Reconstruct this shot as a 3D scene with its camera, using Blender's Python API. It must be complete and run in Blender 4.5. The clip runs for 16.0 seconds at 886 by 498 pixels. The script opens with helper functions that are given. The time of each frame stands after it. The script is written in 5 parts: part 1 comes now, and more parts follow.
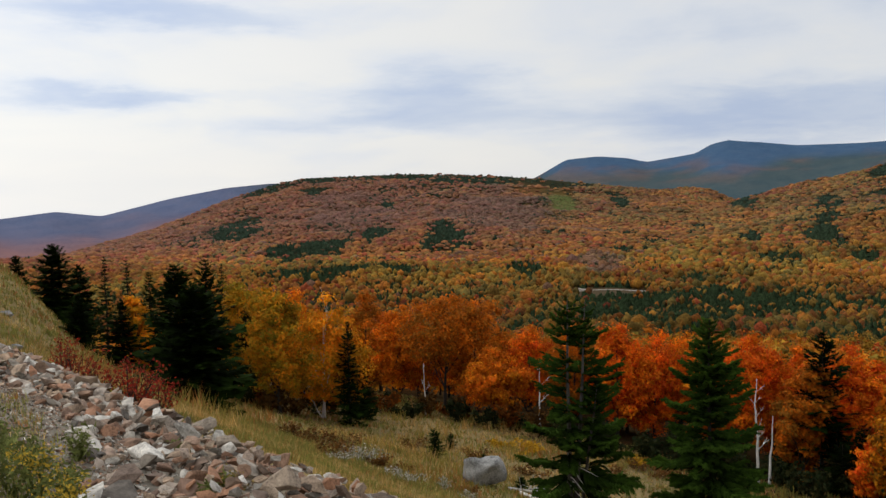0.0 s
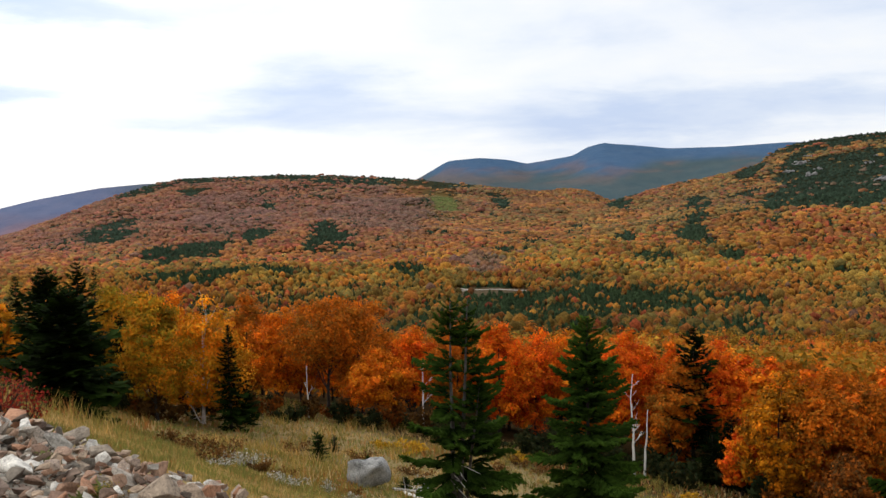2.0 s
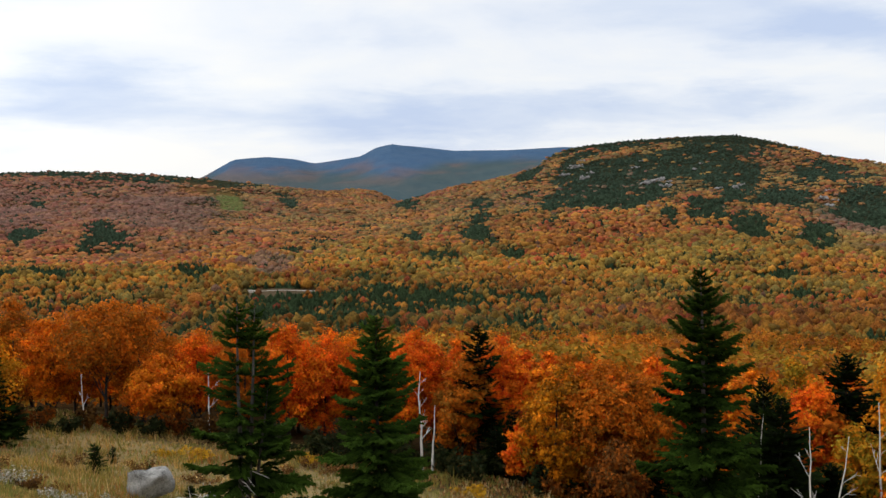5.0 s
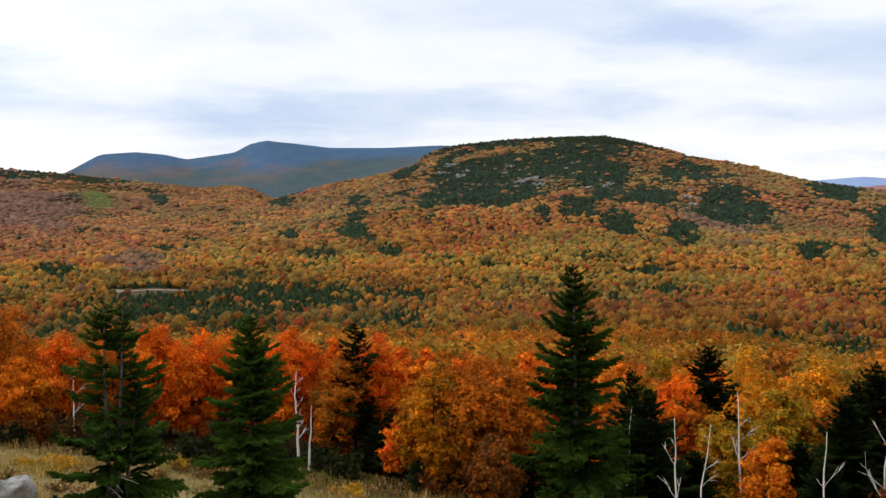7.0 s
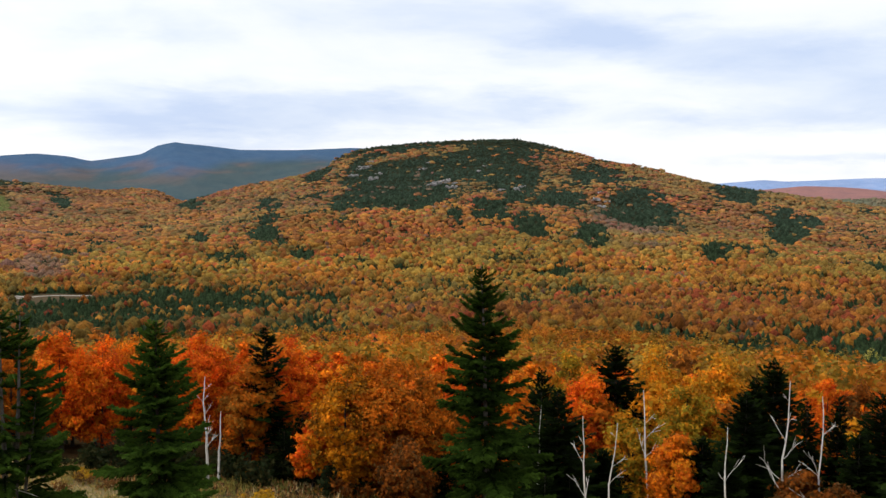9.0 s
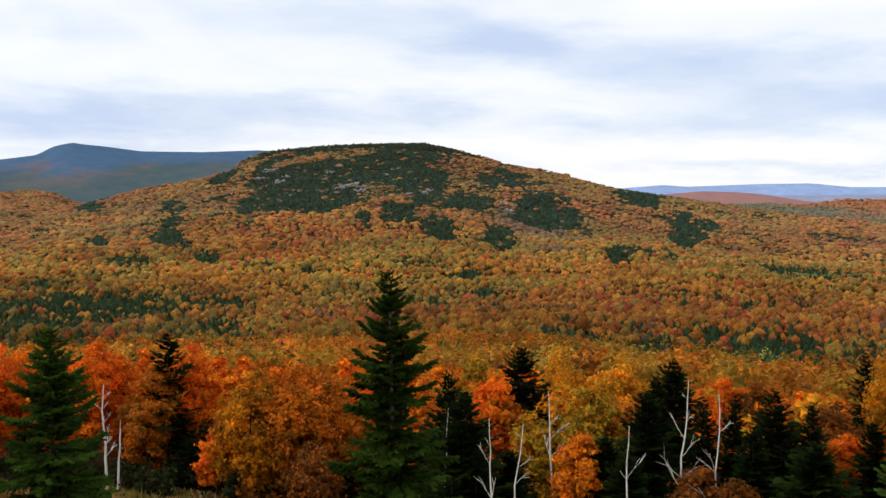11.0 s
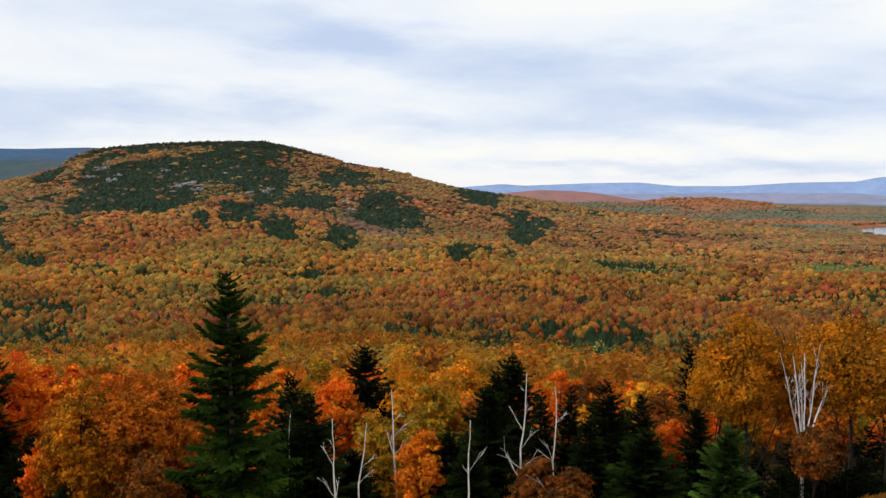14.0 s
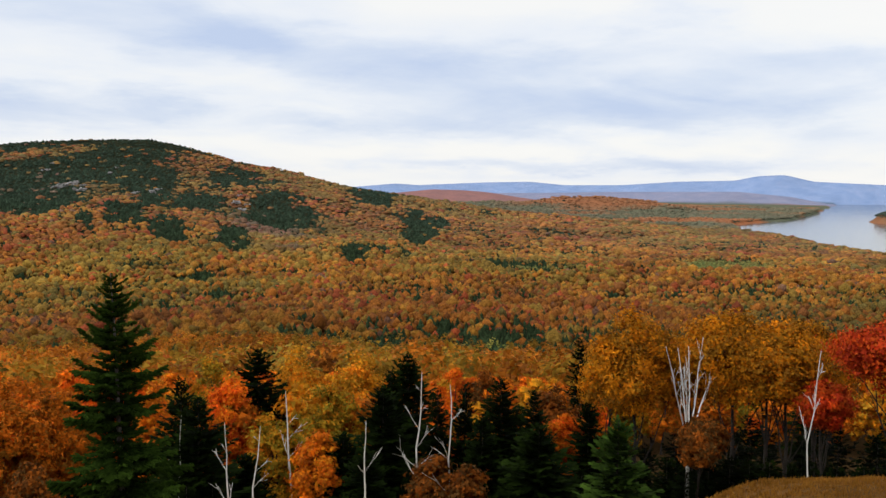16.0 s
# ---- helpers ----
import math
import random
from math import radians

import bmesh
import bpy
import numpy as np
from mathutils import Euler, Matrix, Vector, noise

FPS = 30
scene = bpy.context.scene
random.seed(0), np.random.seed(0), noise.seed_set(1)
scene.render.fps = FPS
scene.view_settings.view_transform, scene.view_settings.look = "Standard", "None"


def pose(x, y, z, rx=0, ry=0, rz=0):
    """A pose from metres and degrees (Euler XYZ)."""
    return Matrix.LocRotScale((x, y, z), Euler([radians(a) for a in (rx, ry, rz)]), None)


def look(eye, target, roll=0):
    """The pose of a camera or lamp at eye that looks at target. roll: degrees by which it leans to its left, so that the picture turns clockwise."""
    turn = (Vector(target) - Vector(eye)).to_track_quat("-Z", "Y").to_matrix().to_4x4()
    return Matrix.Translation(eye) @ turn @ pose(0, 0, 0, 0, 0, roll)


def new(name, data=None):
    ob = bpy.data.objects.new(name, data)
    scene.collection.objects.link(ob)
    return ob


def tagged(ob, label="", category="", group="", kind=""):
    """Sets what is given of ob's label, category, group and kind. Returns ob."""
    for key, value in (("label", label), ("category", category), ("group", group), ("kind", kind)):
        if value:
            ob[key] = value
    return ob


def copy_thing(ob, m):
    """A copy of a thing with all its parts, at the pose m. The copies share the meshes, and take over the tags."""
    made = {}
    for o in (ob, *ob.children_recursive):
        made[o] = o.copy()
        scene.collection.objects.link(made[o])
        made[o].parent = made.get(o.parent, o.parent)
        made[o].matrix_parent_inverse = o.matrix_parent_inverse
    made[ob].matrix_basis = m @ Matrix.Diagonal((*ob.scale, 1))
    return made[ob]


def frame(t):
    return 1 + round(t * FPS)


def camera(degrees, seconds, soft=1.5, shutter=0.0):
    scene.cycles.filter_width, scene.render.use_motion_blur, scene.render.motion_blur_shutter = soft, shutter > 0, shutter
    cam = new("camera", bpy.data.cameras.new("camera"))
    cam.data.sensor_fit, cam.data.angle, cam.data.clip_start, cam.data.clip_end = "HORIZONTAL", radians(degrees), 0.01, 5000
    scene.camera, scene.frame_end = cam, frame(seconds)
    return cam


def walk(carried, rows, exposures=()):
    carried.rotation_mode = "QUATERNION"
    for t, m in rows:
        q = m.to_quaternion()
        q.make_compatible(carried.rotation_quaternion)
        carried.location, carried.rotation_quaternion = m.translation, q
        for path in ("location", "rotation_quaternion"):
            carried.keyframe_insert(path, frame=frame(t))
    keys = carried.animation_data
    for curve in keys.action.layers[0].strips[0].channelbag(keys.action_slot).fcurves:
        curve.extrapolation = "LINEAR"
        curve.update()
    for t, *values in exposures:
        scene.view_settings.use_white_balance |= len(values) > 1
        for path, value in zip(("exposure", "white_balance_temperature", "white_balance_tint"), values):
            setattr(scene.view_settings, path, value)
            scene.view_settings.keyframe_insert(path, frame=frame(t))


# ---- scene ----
# ---- camera: a slow pan from a roadside, with a slight sideways drift ----
cam = camera(50.03, 16.0)
PATH = [  # seconds, drift in metres, tilt, lean, turn
    (0.0, 0.000, 85.573, 1.420, -0.035),
    (0.5, 0.000, 85.587, 1.383, -1.629),
    (1.0, 0.000, 85.548, 1.258, -3.347),
    (1.5, 0.000, 85.507, 1.279, -5.192),
    (2.0, 0.000, 85.468, 1.192, -7.096),
    (2.5, 0.000, 85.448, 1.007, -9.091),
    (3.0, 0.000, 85.415, 0.927, -11.200),
    (3.5, 0.000, 85.376, 0.832, -13.334),
    (4.0, 0.000, 85.361, 0.703, -15.466),
    (6.5, -0.030, 85.174, -0.003, -25.613),
    (7.0, -0.003, 85.146, -0.079, -27.178),
    (7.5, 0.023, 85.156, -0.091, -28.575),
    (8.0, 0.050, 85.191, -0.108, -29.859),
    (10.5, 0.130, 85.536, -0.491, -36.482),
    (11.0, 0.148, 85.575, -0.574, -37.935),
    (11.5, 0.165, 85.599, -0.594, -39.478),
    (12.0, 0.182, 85.614, -0.565, -41.071),
    (12.5, 0.200, 85.622, -0.562, -42.665),
    (13.0, 0.200, 85.617, -0.614, -44.239),
    (13.5, 0.200, 85.621, -0.646, -45.836),
    (14.0, 0.200, 85.615, -0.689, -47.423),
    (14.5, 0.200, 85.615, -0.691, -49.029),
    (15.0, 0.200, 85.632, -0.697, -50.621),
    (15.5, 0.200, 85.652, -0.694, -52.236),
    (16.0, 0.200, 85.656, -0.650, -53.831),
]
walk(cam, [(t, pose(0.79 * s, -0.61 * s, 0, rx, ry, rz)) for t, s, rx, ry, rz in PATH], [(0.0, -0.45), (0.5, -0.25), (1.0, -0.15), (2.0, -0.05), (4.0, -0.12), (6.5, -0.04), (8.0, 0.04), (10.5, 0.0), (13.0, -0.06), (16.0, -0.14)])

# ---- world, sun ----
def node(tree, kind, **sockets):
    n = tree.nodes.new(kind)
    for key, value in sockets.items():
        n.inputs[key.replace("_", " ")].default_value = value
    return n


def math_node(tree, op, a, b=None, c=None):
    n = tree.nodes.new("ShaderNodeMath")
    n.operation = op
    for i, v in enumerate((a, b, c)):
        if v is None:
            continue
        if isinstance(v, (int, float)):
            n.inputs[i].default_value = v
        else:
            tree.links.new(v, n.inputs[i])
    return n.outputs[0]


def ramp_node(tree, fac, stops):
    n = tree.nodes.new("ShaderNodeValToRGB")
    while len(n.color_ramp.elements) < len(stops):
        n.color_ramp.elements.new(0.5)
    for e, (p, col) in zip(n.color_ramp.elements, stops):
        e.position, e.color = p, (*col, 1)
    tree.links.new(fac, n.inputs[0])
    return n.outputs[0]


def mix_color(tree, fac, a, b, blend="MIX"):
    n = tree.nodes.new("ShaderNodeMix")
    n.data_type, n.blend_type = "RGBA", blend
    for i, v in ((0, fac), (6, a), (7, b)):
        if isinstance(v, (int, float)):
            n.inputs[i].default_value = v
        elif isinstance(v, tuple):
            n.inputs[i].default_value = (*v, 1)
        else:
            tree.links.new(v, n.inputs[i])
    return n.outputs[2]


SUN_AZ, SUN_EL = radians(-65), radians(42)     # to the left of the first view, behind thin cloud
world = bpy.data.worlds.new("overcast_sky")
world.use_nodes = True
scene.world = world
wt = world.node_tree
wt.nodes.clear()
sky = wt.nodes.new("ShaderNodeTexSky")
sky.sky_type, sky.sun_disc = "NISHITA", False
sky.sun_elevation, sky.sun_rotation = SUN_EL, SUN_AZ
blue = node(wt, "ShaderNodeBackground", Strength=0.1)
wt.links.new(sky.outputs[0], blue.inputs[0])
way = wt.nodes.new("ShaderNodeTexCoord").outputs["Generated"]
xyz = wt.nodes.new("ShaderNodeSeparateXYZ")
wt.links.new(way, xyz.inputs[0])
lift = math_node(wt, "ADD", math_node(wt, "ABSOLUTE", xyz.outputs[2]), 0.17)
flat = wt.nodes.new("ShaderNodeCombineXYZ")
wt.links.new(math_node(wt, "DIVIDE", xyz.outputs[0], lift), flat.inputs[0])
wt.links.new(math_node(wt, "DIVIDE", xyz.outputs[1], lift), flat.inputs[1])
big = node(wt, "ShaderNodeTexNoise", Scale=0.55, Detail=5.0, Roughness=0.5, Distortion=0.5)
fine = node(wt, "ShaderNodeTexNoise", Scale=1.5, Detail=6.0, Roughness=0.55, Distortion=0.5)
for n in (big, fine):
    wt.links.new(flat.outputs[0], n.inputs["Vector"])
dens = math_node(wt, "MULTIPLY_ADD", fine.outputs[0], 0.35, math_node(wt, "MULTIPLY", big.outputs[0], 0.65))
# drifts of darker cloud: bearing, height, half length, half depth (degrees), strength
DRIFTS = [(-16.5, 9.6, 13.0, 1.0, 0.9), (-17.8, 5.1, 8.5, 0.7, 0.8), (-1.0, 5.0, 6.3, 1.7, 0.9), (-4.6, 3.1, 10.0, 0.8, 0.5), (15.4, 8.7, 12.0, 1.8, 0.45), (15.0, 2.8, 11.0, 1.9, 0.7), (28.0, 3.2, 12.0, 1.8, 0.8), (37.1, 4.1, 4.0, 1.1, 0.5),
          (41.6, 7.9, 5.6, 1.5, 0.75), (53.5, 6.4, 10.0, 1.5, 0.85), (50.2, 3.2, 6.5, 1.4, 0.7), (65.5, 4.0, 11.5, 1.6, 1.0), (67.7, 9.1, 3.6, 1.6, 0.5), (61.4, 0.75, 15.0, 0.5, 0.7), (76.4, 6.5, 7.2, 1.3, 0.6), (31.0, 9.5, 6.0, 1.2, 0.4)]
azel = wt.nodes.new("ShaderNodeCombineXYZ")
wt.links.new(math_node(wt, "MULTIPLY", math_node(wt, "ARCTAN2", xyz.outputs[0], xyz.outputs[1]), 57.2958), azel.inputs[0])
wt.links.new(math_node(wt, "MULTIPLY", math_node(wt, "ARCSINE", xyz.outputs[2]), 57.2958), azel.inputs[1])


def vec_node(tree, op, a, b):
    n = tree.nodes.new("ShaderNodeVectorMath")
    n.operation = op
    for i, v in enumerate((a, b)):
        if isinstance(v, tuple):
            n.inputs[i].default_value = v
        elif v is not None:
            tree.links.new(v, n.inputs[i])
    return n.outputs["Value" if op == "LENGTH" else "Vector"]


curl = node(wt, "ShaderNodeTexNoise", Scale=1.3, Detail=6.0, Roughness=0.62)
wt.links.new(vec_node(wt, "MULTIPLY", azel.outputs[0], (0.10, 0.42, 1.0)), curl.inputs["Vector"])
bent_way = vec_node(wt, "ADD", azel.outputs[0], vec_node(wt, "MULTIPLY", vec_node(wt, "SUBTRACT", curl.outputs["Color"], (0.5, 0.5, 0.5)), (14.0, 3.2, 0.0)))
dark = 0.0
for b, e, wide, deep, much in DRIFTS:
    off = vec_node(wt, "LENGTH", vec_node(wt, "MULTIPLY", vec_node(wt, "SUBTRACT", bent_way, (b, e, 0.0)), (1 / wide, 1 / deep, 0.0)), None)
    fall = math_node(wt, "EXPONENT", math_node(wt, "MULTIPLY", math_node(wt, "MULTIPLY", off, off), -1.0))
    dark = math_node(wt, "MULTIPLY_ADD", fall, much, dark)
dens = math_node(wt, "MULTIPLY_ADD", math_node(wt, "MINIMUM", dark, 1.2), -0.17, math_node(wt, "MULTIPLY_ADD", dens, 0.55, 0.285))
cloud = ramp_node(wt, dens, [(0.36, (0.60, 0.71, 0.94)), (0.43, (0.76, 0.84, 0.99)), (0.49, (0.93, 0.97, 1.04)), (0.55, (1.04, 1.04, 1.03)), (0.66, (1.10, 1.08, 1.04))])
sheet = node(wt, "ShaderNodeBackground")
dot = wt.nodes.new("ShaderNodeVectorMath")     # the cloud is brighter towards the hidden sun
dot.operation = "DOT_PRODUCT"
dot.inputs[1].default_value = (math.sin(SUN_AZ), math.cos(SUN_AZ), 0.25)
wt.links.new(way, dot.inputs[0])
glow = math_node(wt, "POWER", math_node(wt, "MAXIMUM", dot.outputs["Value"], 0.0), 2.0)
wt.links.new(math_node(wt, "MULTIPLY_ADD", glow, 0.38, 1.05), sheet.inputs["Strength"])
wt.links.new(cloud, sheet.inputs[0])
cover = wt.nodes.new("ShaderNodeMixShader")
cover.inputs[0].default_value = 0.9
wt.links.new(blue.outputs[0], cover.inputs[1])
wt.links.new(sheet.outputs[0], cover.inputs[2])
wt.links.new(cover.outputs[0], wt.nodes.new("ShaderNodeOutputWorld").inputs[0])

sun = new("sun", bpy.data.lights.new("sun", "SUN"))
sun.data.energy, sun.data.angle, sun.data.color = 1.4, radians(18), (1.0, 0.94, 0.85)
sun.matrix_world = look((math.sin(SUN_AZ) * math.cos(SUN_EL), math.cos(SUN_AZ) * math.cos(SUN_EL), math.sin(SUN_EL)), (0, 0, 0))


# ---- materials ----
def material(name):
    m = bpy.data.materials.new(name)
    m.use_nodes = True
    t = m.node_tree
    return m, t, t.nodes["Principled BSDF"]


def noise_of(t, scale, detail=4.0, rough=0.55, coord="Object"):
    n = node(t, "ShaderNodeTexNoise", Scale=scale, Detail=detail, Roughness=rough)
    t.links.new(t.nodes.new("ShaderNodeTexCoord").outputs[coord], n.inputs["Vector"])
    return n.outputs[0]


def bump_of(t, shader, height, strength, distance):
    b = node(t, "ShaderNodeBump", Strength=strength, Distance=distance)
    t.links.new(height, b.inputs["Height"])
    t.links.new(b.outputs[0], shader.inputs["Normal"])


def tinted(name, rough=0.75, through_light=0.25, grain=3.0, low=0.72, high=1.25, shine=0.06, fine=0.0):
    """A leaf material: colour of each leaf from the mesh's tint, with fine and coarse variation."""
    m, t, p = material(name)
    a = t.nodes.new("ShaderNodeAttribute")
    a.attribute_name = "tint"
    v = ramp_node(t, noise_of(t, grain), [(0.3, (low,) * 3), (0.7, (high,) * 3)])
    if fine:
        leafy = noise_of(t, fine, 3.0, 0.7)
        v = mix_color(t, 1.0, v, ramp_node(t, leafy, [(0.36, (0.5, 0.48, 0.46)), (0.5, (0.98, 0.98, 0.98)), (0.64, (1.35, 1.36, 1.34))]), "MULTIPLY")
        bump_of(t, p, leafy, 0.6, 0.9)
    col = mix_color(t, 1.0, a.outputs["Color"], v, "MULTIPLY")
    t.links.new(col, p.inputs["Base Color"])
    p.inputs["Roughness"].default_value = rough
    p.inputs["Specular IOR Level"].default_value = shine
    if through_light:
        tr = t.nodes.new("ShaderNodeBsdfTranslucent")
        t.links.new(col, tr.inputs[0])
        mx = t.nodes.new("ShaderNodeMixShader")
        mx.inputs[0].default_value = through_light
        t.links.new(p.outputs[0], mx.inputs[1])
        t.links.new(tr.outputs[0], mx.inputs[2])
        t.links.new(mx.outputs[0], t.nodes["Material Output"].inputs[0])
    return m


def stained(name, stops, scale, rough=0.9, fine=8.0, relief=0.3, depth=0.02, spread=0.35, coord="Object"):
    """A matt surface: a coarse colour ramp broken by a finer noise, with relief."""
    m, t, p = material(name)
    n1, n2 = noise_of(t, scale, 6.0, 0.6, coord), noise_of(t, scale * fine, 5.0, 0.6, coord)
    f = math_node(t, "MULTIPLY_ADD", n2, spread, math_node(t, "MULTIPLY", n1, 1 - spread))
    t.links.new(ramp_node(t, f, stops), p.inputs["Base Color"])
    p.inputs["Roughness"].default_value = rough
    p.inputs["Specular IOR Level"].default_value = 0.2
    bump_of(t, p, n2, relief, depth)
    return m


M_LEAF = tinted("autumn_leaves", 0.75, 0.32, 1.2, 0.62, 1.25)
M_NEEDLE = tinted("spruce_needles", 0.8, 0.05, 2.5, shine=0.015)
M_WOODS = tinted("distant_crowns", 0.95, 0.0, 0.12, 0.72, 1.22, fine=0.9)
M_GRASS = tinted("dry_grass", 0.85, 0.25, 0.6)
M_BARK = stained("dark_bark", [(0.3, (0.014, 0.011, 0.009)), (0.55, (0.034, 0.028, 0.024)), (0.75, (0.08, 0.072, 0.064))], 3.0, relief=0.6)
M_GREY_BARK = stained("grey_bark", [(0.3, (0.03, 0.026, 0.022)), (0.5, (0.085, 0.078, 0.07)), (0.72, (0.18, 0.17, 0.16))], 3.0, relief=0.6)
M_BIRCH = stained("white_birch_bark", [(0.3, (0.16, 0.14, 0.12)), (0.42, (0.55, 0.53, 0.5)), (0.7, (0.8, 0.78, 0.74))], 4.0, relief=0.3)
M_DEAD = stained("bleached_wood", [(0.3, (0.26, 0.24, 0.21)), (0.46, (0.6, 0.58, 0.54)), (0.7, (0.82, 0.8, 0.76))], 3.0, relief=0.4)


def ground_material():
    """Dry grass near the road, leaf litter and wooded slopes beyond; the zone is an attribute of the mesh."""
    m, t, p = material("hill_ground")
    a = t.nodes.new("ShaderNodeAttribute")
    a.attribute_name = "tint"
    n1, n2 = noise_of(t, 0.5, 6.0, 0.65), noise_of(t, 9.0, 5.0, 0.6)
    v = ramp_node(t, math_node(t, "MULTIPLY_ADD", n2, 0.5, math_node(t, "MULTIPLY", n1, 0.5)), [(0.3, (0.5, 0.5, 0.5)), (0.5, (0.95, 0.93, 0.9)), (0.7, (1.5, 1.42, 1.3))])
    broad = ramp_node(t, noise_of(t, 0.016, 9.0, 0.68), [(0.36, (0.86, 0.9, 0.94)), (0.5, (1, 1, 1)), (0.64, (1.14, 1.06, 1.02))])
    v = mix_color(t, 1.0, v, broad, "MULTIPLY")
    t.links.new(mix_color(t, 1.0, a.outputs["Color"], v, "MULTIPLY"), p.inputs["Base Color"])
    p.inputs["Roughness"].default_value = 1.0
    p.inputs["Specular IOR Level"].default_value = 0.0
    bump_of(t, p, n2, 0.6, 0.05)
    return m


M_GROUND = ground_material()


# ---- mesh helpers ----
def mesh_np(name, verts, faces, mat, tint=None, smooth=False):
    """A mesh from arrays: faces is one (n, 3) or (n, 4) array; tint: one colour a vertex."""
    me = bpy.data.meshes.new(name)
    verts, faces = np.asarray(verts, np.float32), np.asarray(faces, np.int32)
    n, k = faces.shape
    me.vertices.add(len(verts))
    me.vertices.foreach_set("co", verts.ravel())
    me.loops.add(n * k)
    me.loops.foreach_set("vertex_index", faces.ravel())
    me.polygons.add(n)
    me.polygons.foreach_set("loop_start", np.arange(0, n * k, k, dtype=np.int32))
    me.polygons.foreach_set("use_smooth", np.full(n, smooth))
    if tint is not None:
        at = me.attributes.new("tint", "FLOAT_COLOR", "POINT")
        at.data.foreach_set("color", np.column_stack([tint, np.ones(len(tint))]).astype(np.float32).ravel())
    me.materials.append(mat)
    me.update(calc_edges=True)
    return me


def joined(pieces):
    """Joins (verts, faces, tint) triples into one."""
    vs, fs, ts, at = [], [], [], 0
    for v, f, c in pieces:
        vs.append(v), fs.append(np.asarray(f) + at), ts.append(c)
        at += len(v)
    return np.concatenate(vs), np.concatenate(fs), np.concatenate(ts)


def lattice(x, y, seed):
    """Smooth value noise in the plane, 0 to 1."""
    xi, yi = np.floor(x).astype(np.int64), np.floor(y).astype(np.int64)
    fx, fy = x - xi, y - yi
    fx, fy = fx * fx * (3 - 2 * fx), fy * fy * (3 - 2 * fy)

    def h(i, j):
        k = (i * 374761393 + j * 668265263 + seed * 974634533) & 0xFFFFFFFF
        k = ((k ^ (k >> 13)) * 1274126177) & 0xFFFFFFFF
        return ((k ^ (k >> 16)) & 0xFFFF) / 65535.0
    return (h(xi, yi) * (1 - fx) + h(xi + 1, yi) * fx) * (1 - fy) + (h(xi, yi + 1) * (1 - fx) + h(xi + 1, yi + 1) * fx) * fy


def rough(x, y, size, seed, octaves=4):
    out, amp, tot = 0.0, 1.0, 0.0
    for o in range(octaves):
        out = out + amp * lattice(x / size * 2 ** o, y / size * 2 ** o, seed + o)
        tot += amp
        amp *= 0.5
    return out / tot


def step(x, a, b):
    s = np.clip((x - a) / (b - a), 0, 1)
    return s * s * (3 - 2 * s)


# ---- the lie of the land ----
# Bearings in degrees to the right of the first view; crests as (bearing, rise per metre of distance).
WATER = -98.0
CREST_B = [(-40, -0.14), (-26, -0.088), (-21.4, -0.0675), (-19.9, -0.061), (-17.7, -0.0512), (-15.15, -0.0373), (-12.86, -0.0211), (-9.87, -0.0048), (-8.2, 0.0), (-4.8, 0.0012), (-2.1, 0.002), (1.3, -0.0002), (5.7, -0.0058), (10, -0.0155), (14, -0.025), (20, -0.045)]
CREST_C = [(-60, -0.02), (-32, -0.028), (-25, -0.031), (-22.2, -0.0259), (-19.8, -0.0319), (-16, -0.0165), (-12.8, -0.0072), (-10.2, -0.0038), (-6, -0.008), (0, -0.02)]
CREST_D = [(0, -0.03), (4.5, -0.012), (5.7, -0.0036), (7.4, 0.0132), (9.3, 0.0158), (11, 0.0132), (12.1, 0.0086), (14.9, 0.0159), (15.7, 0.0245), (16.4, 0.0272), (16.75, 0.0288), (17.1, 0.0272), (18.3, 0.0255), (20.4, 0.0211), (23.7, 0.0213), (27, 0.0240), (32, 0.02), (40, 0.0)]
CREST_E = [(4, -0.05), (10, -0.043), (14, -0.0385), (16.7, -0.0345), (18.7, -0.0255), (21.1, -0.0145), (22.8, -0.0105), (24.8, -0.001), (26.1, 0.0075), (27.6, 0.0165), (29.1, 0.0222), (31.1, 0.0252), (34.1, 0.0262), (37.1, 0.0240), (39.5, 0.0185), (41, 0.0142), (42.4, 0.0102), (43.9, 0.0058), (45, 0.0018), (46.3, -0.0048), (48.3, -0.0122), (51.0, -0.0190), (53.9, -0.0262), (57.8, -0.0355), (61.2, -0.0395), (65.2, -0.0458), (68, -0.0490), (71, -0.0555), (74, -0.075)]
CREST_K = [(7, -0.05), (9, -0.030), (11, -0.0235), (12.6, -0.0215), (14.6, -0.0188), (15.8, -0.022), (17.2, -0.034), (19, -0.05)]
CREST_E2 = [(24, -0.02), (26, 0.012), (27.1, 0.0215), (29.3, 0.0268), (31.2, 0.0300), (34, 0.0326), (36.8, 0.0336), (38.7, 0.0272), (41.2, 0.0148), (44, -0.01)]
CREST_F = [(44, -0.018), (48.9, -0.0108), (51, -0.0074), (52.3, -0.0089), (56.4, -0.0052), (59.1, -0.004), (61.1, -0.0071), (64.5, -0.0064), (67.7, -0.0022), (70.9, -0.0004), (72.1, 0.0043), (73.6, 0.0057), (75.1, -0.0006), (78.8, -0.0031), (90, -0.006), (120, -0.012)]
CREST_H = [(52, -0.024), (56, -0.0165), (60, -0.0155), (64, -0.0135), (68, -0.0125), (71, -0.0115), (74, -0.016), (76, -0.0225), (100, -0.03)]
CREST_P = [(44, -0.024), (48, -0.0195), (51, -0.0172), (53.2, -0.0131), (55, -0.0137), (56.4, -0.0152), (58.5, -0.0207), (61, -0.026)]
